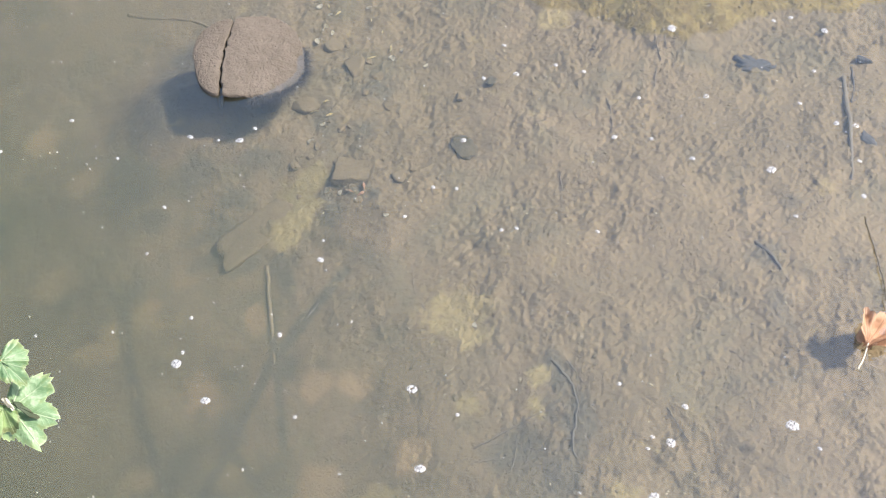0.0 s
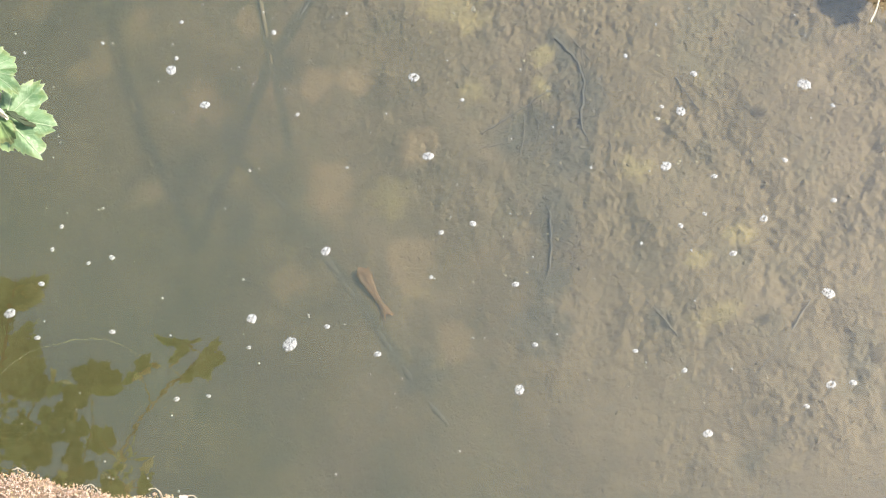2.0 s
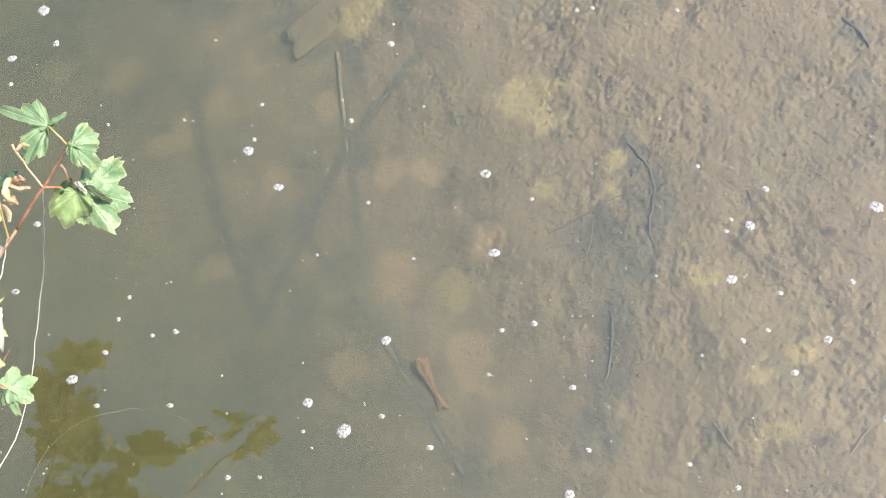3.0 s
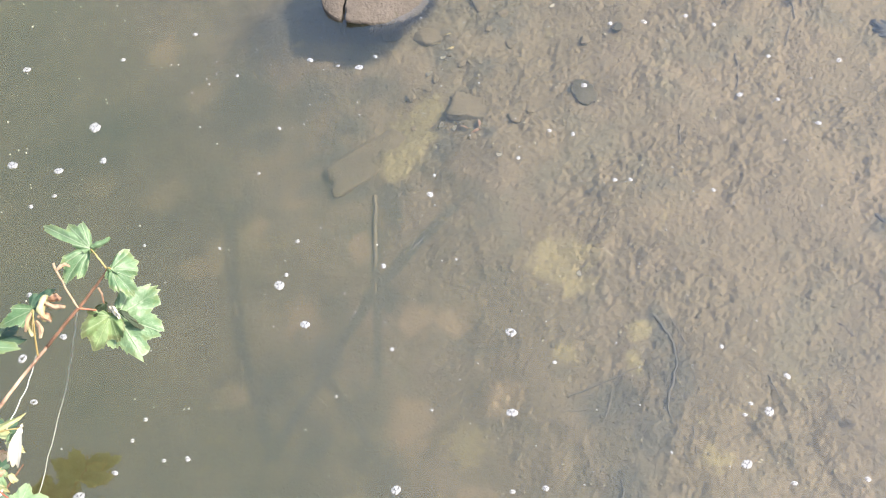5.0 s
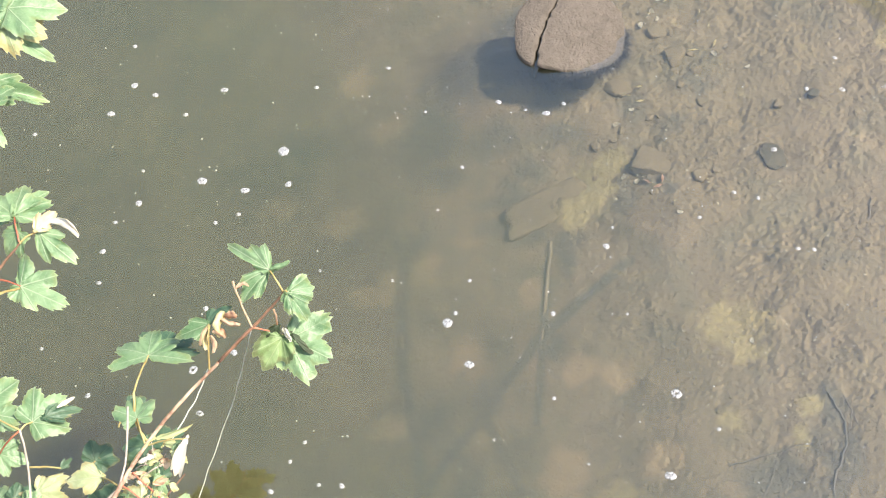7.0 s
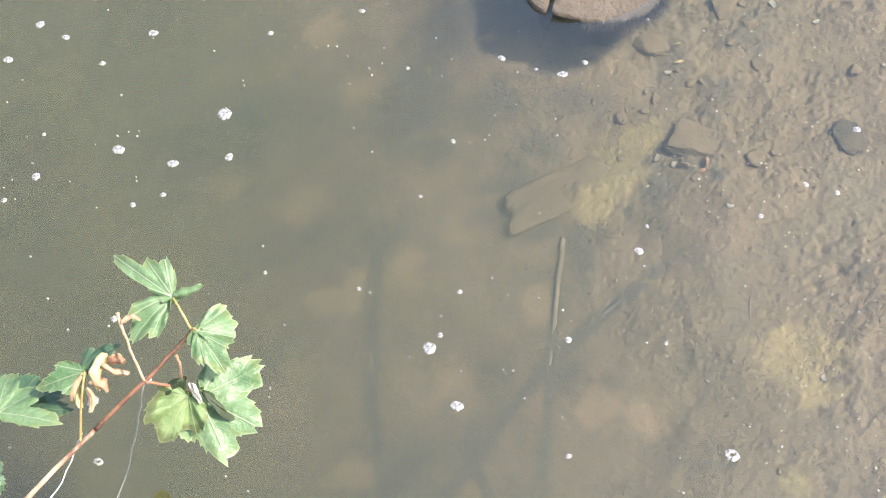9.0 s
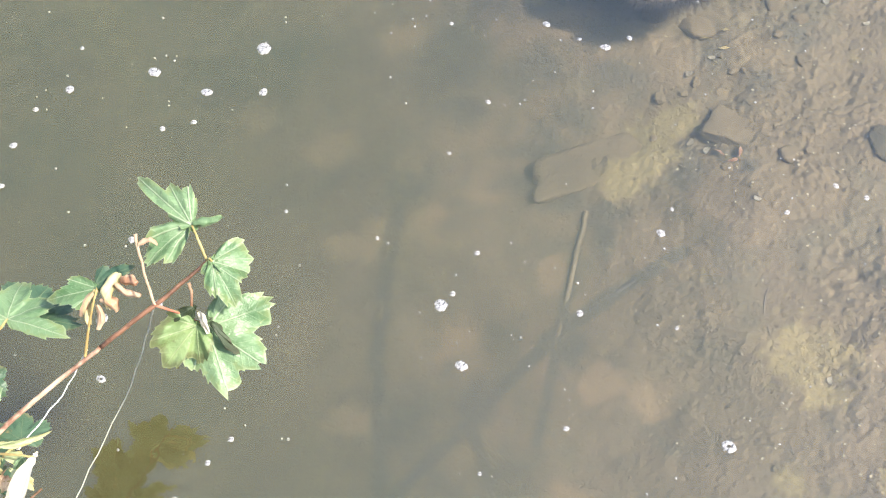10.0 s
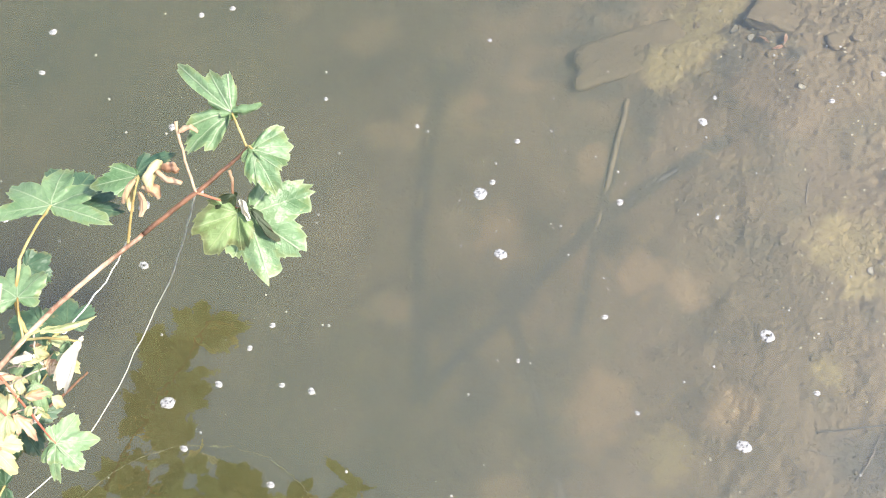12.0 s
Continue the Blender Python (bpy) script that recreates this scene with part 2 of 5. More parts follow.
def bank_material():
    m = Nodes("bank_concrete")
    n, f = m.noise(30.0, 5.0, 0.6), m.noise(220.0, 4.0, 0.7)
    col = m.ramp(m.mix(0.5, n, f), [(0.3, (0.22, 0.150, 0.105)), (0.55, (0.34, 0.250, 0.185)), (0.75, (0.42, 0.335, 0.265))])
    # damp earth and trodden stains
    col = m.mix(m.steps(m.noise(2.3, 6.0, 0.65, 0.6), 0.50, 0.66, 0.60), col, (0.150, 0.108, 0.074))
    col = m.mix(m.steps(m.noise(11.0, 5.0, 0.7, 0.5), 0.55, 0.66, 0.5), col, (0.150, 0.125, 0.075))
    return m.done(m.surface(col, 0.9, 0.15, m.bump(f, 0.9, 0.006)))


MUD, SILT, WATER, FOAM = mud_material(), silt_material(), water_material(), foam_material()
BOULDER, MOSS, BANK = boulder_material(), moss_material(), bank_material()
LEAF = leaf_material("maple_leaf", (0.058, 0.122, 0.048), (0.205, 0.290, 0.158), (0.36, 0.41, 0.28), 0.38, 0.14, 0.22, (0.17, 0.19, 0.065))
# deeper green leaves; also colours in the shade on overlapped and low-hanging ones
LEAF_DARK = leaf_material("maple_leaf_deep_green_and_shaded", (0.030, 0.068, 0.038), (0.062, 0.112, 0.062), (0.12, 0.16, 0.085), 0.45, 0.1)
LEAF_SPOT = leaf_material("maple_leaf_spotted", (0.078, 0.136, 0.044), (0.208, 0.275, 0.116), (0.30, 0.34, 0.18), 0.5, 0.12, 0.40, (0.075, 0.062, 0.026))
# near-black underside: the shade within leaf folds is painted into the colour
LEAF_UNDER_SHADED = leaf_material("maple_leaf_shaded_underside", (0.012, 0.022, 0.008), (0.032, 0.048, 0.018), (0.05, 0.07, 0.03), 0.6, 0.06, 0.2, (0.060, 0.040, 0.018))
LEAF_PALE = leaf_material("maple_leaf_yellowing", (0.23, 0.28, 0.12), (0.45, 0.48, 0.29), (0.42, 0.42, 0.29), 0.5, 0.2, 0.35, (0.40, 0.27, 0.10))
LEAF_DRY = leaf_material("maple_leaf_withered", (0.34, 0.200, 0.125), (0.62, 0.48, 0.34), (0.40, 0.23, 0.15), 0.7, 0.2, 0.45, (0.34, 0.170, 0.110))
LEAF_CREAM = leaf_material("maple_leaf_cream", (0.47, 0.41, 0.20), (0.66, 0.60, 0.38), (0.50, 0.42, 0.24), 0.6, 0.2, 0.35, (0.48, 0.30, 0.16))
LEAF_WHITE = leaf_material("maple_leaf_bleached", (0.62, 0.57, 0.48), (0.76, 0.72, 0.63), (0.50, 0.44, 0.34), 0.7, 0.2, 0.3, (0.40, 0.30, 0.18))
LEAF_DEAD = leaf_material("dead_leaf_russet", (0.22, 0.105, 0.055), (0.36, 0.205, 0.125), (0.14, 0.06, 0.03), 0.5, 0.15, 0.5, (0.42, 0.27, 0.18))
STRAW = leaf_material("straw_yellow_scrap", (0.26, 0.20, 0.075), (0.50, 0.41, 0.20), (0.40, 0.33, 0.17), 0.4, 0.1)
STEM = bark_material("young_bark", (0.040, 0.019, 0.012), (0.185, 0.092, 0.056), 130.0)
STEM_STUB = bark_material("cut_stub_bark", (0.17, 0.088, 0.052), (0.42, 0.31, 0.21))
STEM_PALE = bark_material("older_pale_bark", (0.15, 0.075, 0.048), (0.46, 0.32, 0.23), 130.0)
STEM_RED = bark_material("red_petiole", (0.24, 0.060, 0.035), (0.38, 0.15, 0.09))
STEM_YELLOW = bark_material("yellow_petiole", (0.22, 0.15, 0.050), (0.38, 0.32, 0.14))
STEM_GREY = bark_material("dead_twig_bark", (0.22, 0.18, 0.15), (0.42, 0.36, 0.31))
SUNK_WOOD = bark_material("waterlogged_wood", (0.080, 0.069, 0.050), (0.122, 0.101, 0.072), 60.0)
SUNK_DARK = bark_material("rootlet_bark", (0.050, 0.045, 0.035), (0.085, 0.073, 0.055), 60.0)
SUNK_PALE = bark_material("silted_wood", (0.125, 0.099, 0.058), (0.175, 0.138, 0.082), 60.0)
DARK_TWIG = bark_material("dark_wet_twig", (0.028, 0.026, 0.022), (0.062, 0.054, 0.042), 90.0)
SUNK_STONE = plain("silted_stone", (0.040, 0.035, 0.020), (0.105, 0.084, 0.048), 120.0, relief=0.9, distance=0.006)
DARK_STONE = plain("dark_wet_stone", (0.038, 0.038, 0.040), (0.080, 0.076, 0.070), 90.0, relief=0.8, distance=0.005)
CRUMB = crumb_material()
SLIME = plain("brown_algae", (0.050, 0.043, 0.030), (0.095, 0.080, 0.058), 150.0, 0.6)
SHELL = plain("shell_grit", (0.24, 0.20, 0.125), (0.42, 0.37, 0.27), 80.0, 0.6)
SHELL_WHITE = plain("clam_shell_white", (0.36, 0.32, 0.23), (0.58, 0.53, 0.42), 120.0, 0.5)
RUST = plain("rusty_orange_husk", (0.25, 0.135, 0.062), (0.50, 0.31, 0.165), 90.0, 0.7)
LINE = plain("fishing_line", (0.48, 0.48, 0.46), (0.68, 0.68, 0.65), 200.0, 0.3, 0.5)
PETAL = plain("pink_white_petal", (0.55, 0.34, 0.36), (0.74, 0.63, 0.58), 60.0, 0.6)


# ---------------------------------------------------------------- mesh helpers
def part(name, bm, material, parent=None, label=""):
    """Links a bmesh as one mesh object."""
    me = bpy.data.meshes.new(name)
    bm.to_mesh(me)
    bm.free()
    me.materials.append(material)
    for p in me.polygons:
        p.use_smooth = True
    ob = new(name, me)
    ob.parent = parent
    return tagged(ob, label) if label else ob


def holder(name, place, label, category, group="", kind=""):
    ob = new(name)
    ob.empty_display_size = 0.05
    ob.location = place
    bpy.context.view_layer.update()
    return tagged(ob, label, category, group, kind)


def under(ob, parent):
    """Hangs a mesh built in world coordinates under a thing, where it stands."""
    ob.parent = parent
    ob.matrix_parent_inverse = parent.matrix_world.inverted()
    return ob


def tube(points, radii, sides=8, wobble=0.0, seed=0):
    """A tapered, slightly uneven rod along points."""
    rnd = random.Random(seed)
    pts = [Vector(p) for p in points]
    # round the line off
    for _ in range(2):
        fine, rr = [pts[0]], [radii[0]]
        for (a, b), (r, s) in zip(zip(pts, pts[1:]), zip(radii, radii[1:])):
            fine += [a.lerp(b, 0.25), a.lerp(b, 0.75)]
            rr += [r + (s - r) * 0.25, r + (s - r) * 0.75]
        pts, radii = fine + [pts[-1]], rr + [radii[-1]]
    bm = bmesh.new()
    rings = []
    for i, (p, r) in enumerate(zip(pts, radii)):
        d = (pts[min(i + 1, len(pts) - 1)] - pts[max(i - 1, 0)]).normalized()
        u = d.cross(Vector((0.3, 0.2, 1))).normalized()
        v = d.cross(u)
        shift = Vector((rnd.uniform(-1, 1), rnd.uniform(-1, 1), rnd.uniform(-1, 1))) * wobble
        ring = []
        for k in range(sides):
            a = 2 * math.pi * k / sides
            q = r * (1 + rnd.uniform(-0.12, 0.12))
            ring.append(bm.verts.new(p + shift + (u * math.cos(a) + v * math.sin(a)) * q))
        rings.append(ring)
    for r0, r1 in zip(rings, rings[1:]):
        for k in range(sides):
            bm.faces.new((r0[k], r0[(k + 1) % sides], r1[(k + 1) % sides], r1[k]))
    bm.faces.new(list(reversed(rings[0])))
    bm.faces.new(rings[-1])
    return bm


def angular(size, seed, rough=0.05):
    """A broken stone with flat faces and worn edges round the origin."""
    rnd = random.Random(seed)
    bm = bmesh.new()
    for _ in range(16):
        d = Vector((rnd.gauss(0, 1), rnd.gauss(0, 1), rnd.gauss(0, 1))).normalized()
        bm.verts.new((d.x, d.y, max(-0.8, min(0.75, d.z * 1.5))))
    hull = bmesh.ops.convex_hull(bm, input=bm.verts)
    bmesh.ops.delete(bm, geom=[v for v in bm.verts if not v.link_faces], context="VERTS")
    bmesh.ops.subdivide_edges(bm, edges=bm.edges[:], cuts=5, use_grid_fill=True)
    for _ in range(2):
        bmesh.ops.smooth_vert(bm, verts=bm.verts[:], factor=0.5, use_axis_x=True, use_axis_y=True, use_axis_z=True)
    off = Vector((seed * 2.3, seed * 1.1, seed * 0.7))
    for v in bm.verts:
        v.co *= 1 + rough * noise.fractal(v.co * 3.0 + off, 0.9, 2.0, 4)
        v.co = Vector((v.co.x * size[0], v.co.y * size[1], v.co.z * size[2]))
    return bm


def grid_mesh(name, xs, ys, zs, material, attributes=()):
    """One sheet over the grid xs by ys at the heights zs (len(ys) rows)."""
    nx, ny = len(xs), len(ys)
    gx, gy = np.meshgrid(xs, ys)
    co = np.stack([gx, gy, zs], -1).reshape(-1, 3).astype(np.float32)
    i = (np.arange(ny - 1)[:, None] * nx + np.arange(nx - 1)[None, :]).ravel()
    quads = np.stack([i, i + 1, i + 1 + nx, i + nx], 1).astype(np.int32)
    me = bpy.data.meshes.new(name)
    me.vertices.add(len(co))
    me.vertices.foreach_set("co", co.ravel())
    me.loops.add(quads.size)
    me.loops.foreach_set("vertex_index", quads.ravel())
    me.polygons.add(len(quads))
    me.polygons.foreach_set("loop_start", np.arange(0, quads.size, 4, dtype=np.int32))
    me.update(calc_edges=True)
    me.polygons.foreach_set("use_smooth", np.ones(len(quads), dtype=bool))
    for key, values in attributes:
        me.attributes.new(key, "FLOAT", "POINT").data.foreach_set("value", np.ascontiguousarray(values, dtype=np.float32).ravel())
    me.materials.append(material)
    return new(name, me)


def widening(low, high, step, far):
    """Grid lines: even from low to high, then ever wider out to far on both sides."""
    core = list(np.arange(low, high + step / 2, step))
    out, d = [], step
    while core[-1] + sum(out) < far:
        d *= 1.35
        out.append(d)
    right = core[-1] + np.cumsum(out)
    left = core[0] - np.cumsum(out)
    return np.array(list(left[::-1]) + core + list(right))


def band(shape, step, short, long, seed):
    """Smooth random relief whose lumps lie between short and long metres; unit spread."""
    rng = np.random.default_rng(seed)
    spec = np.fft.rfft2(rng.standard_normal(shape))
    fy, fx = np.fft.fftfreq(shape[0], step)[:, None], np.fft.rfftfreq(shape[1], step)[None, :]
    f = np.hypot(fx, fy) + 1e-6
    keep = np.exp(-((np.log(f) - np.log(1 / math.sqrt(short * long))) / (0.5 * math.log(long / short) + 0.15)) ** 2)
    h = np.fft.irfft2(spec * keep / np.sqrt(f), s=shape)
    return h / h.std()


def crumbly(shape, step, short, long, slope, seed):
    """Crumbly relief at all sizes from short to long metres, the long ones the highest; unit spread."""
    rng = np.random.default_rng(seed)
    spec = np.fft.rfft2(rng.standard_normal(shape))
    fy, fx = np.fft.fftfreq(shape[0], step)[:, None], np.fft.rfftfreq(shape[1], step)[None, :]
    f = np.hypot(fx, fy) + 1e-6
    h = np.fft.irfft2(spec * f ** -slope * np.exp(-(f * short * 0.5) ** 2) * (1 - np.exp(-(f * long) ** 4)), s=shape)
    return h / h.std()


def streaks(shape, step, short, long, turn, stretch, seed):
    """Random relief of oblong lumps that lie along one bearing; unit spread."""
    rng = np.random.default_rng(seed)
    spec = np.fft.rfft2(rng.standard_normal(shape))
    fy, fx = np.fft.fftfreq(shape[0], step)[:, None], np.fft.rfftfreq(shape[1], step)[None, :]
    a = radians(turn)
    f = np.hypot((fx * math.cos(a) + fy * math.sin(a)) * stretch, -fx * math.sin(a) + fy * math.cos(a)) + 1e-6
    keep = np.exp(-((np.log(f) - np.log(1 / math.sqrt(short * long))) / (0.5 * math.log(long / short) + 0.15)) ** 2)
    h = np.fft.irfft2(spec * keep / np.sqrt(f), s=shape)
    return h / h.std()


# ---------------------------------------------------------------- river bed, water
def smooth(x, a, b):
    t = np.clip((x - a) / (b - a), 0, 1)
    return t * t * (3 - 2 * t)


def shore_line(x):
    """Where the far shore meets the water: y over x."""
    run = np.interp(x, [-40, 0.2, 0.45, 0.51, 0.60, 0.67, 0.80, 0.88, 0.98, 1.09, 1.20, 1.4, 3, 30], [30, 2.72, 2.31, 2.265, 2.215, 2.130, 2.065, 2.055, 2.105, 2.08, 2.07, 2.06, 1.88, 1.0])
    return run + 0.010 * np.sin(np.clip(x, -3, 3) * 31) + 0.006 * np.sin(np.clip(x, -3, 3) * 67 + 1)


def bed_base(x, y):
    """The broad shape of the bed: shallow on the mud side, falling away into the channel."""
    s = x + 0.15 + (np.clip(y, -3, 6) - 1.1) * 0.33
    z = np.interp(s, [-40, -30, -2, -1, -0.5, 0, 0.5, 1.0, 1.6, 4, 30], [1.5, -0.7, -0.62, -0.43, -0.335, -0.235, -0.13, -0.070, -0.050, -0.02, 1.2])
    # low bar at the far shore
    bar = smooth(y, shore_line(x) - 0.05, shore_line(x) + 0.20)
    return np.where(bar > 0, z * (1 - bar) + (0.02 + 0.03 * np.clip(y - 2.2, 0, 40)) * bar, z)


STEP = 0.0030
xs = widening(-0.90, 1.38, STEP, 180.0)
ys = widening(0.36, 2.58, STEP, 180.0)
gx, gy = np.meshgrid(xs, ys)
inner_x = np.where((xs >= -0.9001) & (xs <= 1.3801))[0]
inner_y = np.where((ys >= 0.3599) & (ys <= 2.5801))[0]
shape = (len(inner_y), len(inner_x))
cx, cy = gx[np.ix_(inner_y, inner_x)], gy[np.ix_(inner_y, inner_x)]
clear = smooth(cx + 0.15 + (cy - 1.1) * 0.33, -0.10, 0.65)
patchy = 0.75 + 0.35 * np.tanh(1.4 * band(shape, STEP, 0.16, 0.5, 11))
relief = 0.0026 * crumbly(shape, STEP, 0.0085, 0.110, 1.4, 1) * patchy * (0.22 + 0.78 * clear)
relief -= 0.0040 * np.clip(band(shape, STEP, 0.009, 0.026, 3) - 1.8, 0, 1.1) * (0.3 + 0.7 * clear)
relief += 0.0042 * np.clip(band(shape, STEP, 0.008, 0.024, 7) - 1.55, 0, 1.1) * clear
relief -= 0.0034 * np.clip(streaks(shape, STEP, 0.007, 0.020, 115, 1.9, 21) - 1.6, 0, 1.6) * smooth(band(shape, STEP, 0.10, 0.30, 14), -1.0, 1.0) * clear
relief += 0.0003 * streaks(shape, STEP, 0.008, 0.020, 100, 1.6, 22) * clear
relief += 0.0005 * band(shape, STEP, 0.010, 0.022, 2) * smooth(band(shape, STEP, 0.18, 0.45, 12), 0.3, 1.4) * clear
relief += 0.0012 * band(shape, STEP, 0.08, 0.22, 4) + 0.0040 * band(shape, STEP, 0.25, 0.6, 5)
# a low ridge of silt reaching into the murk
ridge = smooth(cx, -0.33, -0.20) * (1 - smooth(cx, -0.14, 0.0))
relief += 0.016 * ridge * np.exp(-((cy - 1.83 - 0.3 * (cx + 0.2)) / 0.035) ** 2)
edge = smooth(np.minimum(np.minimum(cx + 0.90, 1.38 - cx), np.minimum(cy - 0.36, 2.58 - cy)), 0, 0.12)
bed_z = bed_base(gx, gy)
# silt banked up against the boulder; higher left rise added to catch its shadow
bed_z += 0.018 * np.exp(-(((gx + 0.04) / 0.12) ** 2 + ((gy - 2.12) / 0.16) ** 2)) + 0.095 * np.exp(-(((gx + 0.34) / 0.17) ** 2 + ((gy - 2.18) / 0.14) ** 2))
bed_z[np.ix_(inner_y, inner_x)] += relief * edge

def patches(spots, strength):
    """Soft-edged spots on the bed: place, half-width, half-depth."""
    field = np.zeros_like(gx)
    for px, py, a, b in spots:
        field = np.maximum(field, strength * np.exp(-0.8 * (((gx - px) / a) ** 2 + ((gy - py) / b) ** 2)))
    return field


# yellow sand, tan silt and dark leaf mould, with murk painted as dark spots
sand = patches([(0.175, 1.50, 0.095, 0.085), (0.205, 1.44, 0.05, 0.04), (0.305, 1.31, 0.035, 0.030), (0.29, 1.25, 0.022, 0.04), (0.165, 1.29, 0.035, 0.035),
                (-0.107, 1.88, 0.040, 0.050), (-0.14, 1.82, 0.03, 0.025), (0.412, 1.03, 0.042, 0.038), (0.462, 0.722, 0.055, 0.028), (0.465, 0.827, 0.030, 0.024),
                (0.547, 0.851, 0.036, 0.026), (-0.04, 1.143, 0.055, 0.06), (0.54, 2.22, 0.05, 0.05)], 1.0)
sand = np.maximum(sand, patches([(-0.112, 1.875, 0.055, 0.070), (-0.075, 1.93, 0.045, 0.035), (-0.15, 1.80, 0.04, 0.04)], 1.5))
tan = patches([(-0.362, 1.486, 0.06, 0.07), (-0.502, 1.333, 0.07, 0.05), (-0.146, 1.202, 0.07, 0.08), (-0.124, 1.434, 0.05, 0.06), (-0.26, 1.044, 0.05, 0.05), (-0.033, 0.993, 0.06, 0.08),
               (0.016, 0.836, 0.05, 0.06), (0.039, 1.218, 0.06, 0.05), (-0.234, 1.619, 0.04, 0.05), (-0.469, 1.701, 0.05, 0.06), (-0.591, 1.657, 0.07, 0.05), (-0.045, 1.408, 0.05, 0.05),
               (-0.593, 2.101, 0.08, 0.06), (-0.70, 2.269, 0.07, 0.07), (-0.365, 1.787, 0.05, 0.05), (-0.683, 1.863, 0.08, 0.06), (-0.853, 1.93, 0.07, 0.06), (-0.556, 1.683, 0.06, 0.05)], 1.0)
# last three spots paint murk over the bright bed beside the boulder
mould_murk = patches([(0.249, 1.164, 0.07, 0.08), (0.321, 1.25, 0.05, 0.06), (0.344, 1.159, 0.03, 0.08), (0.229, 0.964, 0.03, 0.08), (0.192, 0.886, 0.04, 0.05), (-0.169, 1.736, 0.05, 0.04),
                 (-0.341, 1.80, 0.07, 0.04), (-0.244, 1.256, 0.06, 0.08), (-0.313, 1.378, 0.05, 0.06), (-0.20, 1.10, 0.05, 0.07), (-0.18, 0.965, 0.05, 0.06), (0.371, 0.744, 0.04, 0.03),
                 (0.794, 1.461, 0.05, 0.04), (0.801, 1.339, 0.04, 0.06), (-0.057, 0.781, 0.05, 0.06), (-0.19, 2.022, 0.08, 0.04), (-0.288, 1.896, 0.06, 0.05), (-0.051, 1.872, 0.03, 0.04),
                 (-0.456, 1.949, 0.07, 0.05), (-0.813, 2.094, 0.09, 0.07), (-0.519, 1.777, 0.06, 0.05), (0.02, 1.895, 0.06, 0.025), (-0.03, 2.07, 0.05, 0.07), (0.06, 2.02, 0.05, 0.04), (0.11, 2.12, 0.05, 0.06)], 1.0)
mould_murk = np.maximum(mould_murk, patches([(-0.041, 1.822, 0.04, 0.05), (-0.162, 1.700, 0.03, 0.06), (-0.303, 1.866, 0.10, 0.03), (-0.256, 1.933, 0.06, 0.05), (0.026, 1.861, 0.04, 0.02), (0.058, 1.836, 0.02, 0.03), (-0.337, 2.020, 0.07, 0.05), (-0.222, 2.083, 0.06, 0.04), (-0.343, 1.205, 0.05, 0.07), (-0.423, 1.335, 0.06, 0.08), (-0.183, 1.491, 0.03, 0.04), (-0.246, 1.146, 0.05, 0.06), (-0.242, 1.763, 0.06, 0.03)], 1.1))
# first three spots darken the raised bed so it looks like deep murk
mould_murk = np.maximum(mould_murk, patches([(-0.38, 2.20, 0.13, 0.12), (-0.50, 2.06, 0.10, 0.10), (-0.30, 2.36, 0.10, 0.08), (0.345, 1.31, 0.035, 0.06), (0.365, 1.21, 0.045, 0.07), (0.31, 1.10, 0.05, 0.06), (0.245, 0.99, 0.045, 0.07), (0.205, 0.89, 0.05, 0.06), (0.24, 1.17, 0.08, 0.05), (0.17, 0.80, 0.06, 0.06)], 1.25))


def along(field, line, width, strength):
    """A soft dark band painted on the bed for a sunken branch dimmed by murk."""
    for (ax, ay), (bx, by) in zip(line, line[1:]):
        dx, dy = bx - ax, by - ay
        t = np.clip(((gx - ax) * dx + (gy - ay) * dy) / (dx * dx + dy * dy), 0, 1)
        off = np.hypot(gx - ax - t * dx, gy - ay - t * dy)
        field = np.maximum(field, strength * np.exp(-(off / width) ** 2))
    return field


# dark bands painted where silted branches show only dimly through the water
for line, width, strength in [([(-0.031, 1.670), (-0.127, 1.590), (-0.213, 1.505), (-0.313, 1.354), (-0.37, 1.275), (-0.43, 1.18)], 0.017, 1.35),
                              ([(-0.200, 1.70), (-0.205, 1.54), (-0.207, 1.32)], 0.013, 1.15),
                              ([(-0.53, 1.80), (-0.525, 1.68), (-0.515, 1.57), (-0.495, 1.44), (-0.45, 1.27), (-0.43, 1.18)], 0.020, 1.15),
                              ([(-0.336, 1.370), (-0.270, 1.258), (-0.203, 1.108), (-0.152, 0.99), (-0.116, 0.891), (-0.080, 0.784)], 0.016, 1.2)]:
    mould_murk = along(mould_murk, line, width, strength)
algae = smooth(gy, shore_line(gx) - 0.04, shore_line(gx) + 0.04)
ground = tagged(grid_mesh("ground", xs, ys, bed_z, MUD, [("sand", sand), ("algae", algae), ("tan", tan), ("mould_murk", mould_murk)]),
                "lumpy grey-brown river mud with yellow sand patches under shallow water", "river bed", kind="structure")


def bed_at(x, y):
    """Height of the bed at a place."""
    i = int(np.clip(np.searchsorted(xs, x), 1, len(xs) - 1))
    j = int(np.clip(np.searchsorted(ys, y), 1, len(ys) - 1))
    return float(bed_z[j, i])


far = widening(-3.0, 3.0, 0.6, 180.0)
water = tagged(grid_mesh("water", far, far, np.zeros((len(far), len(far))), WATER),
               "calm murky green-grey river water mirroring the sky", "water", kind="structure")

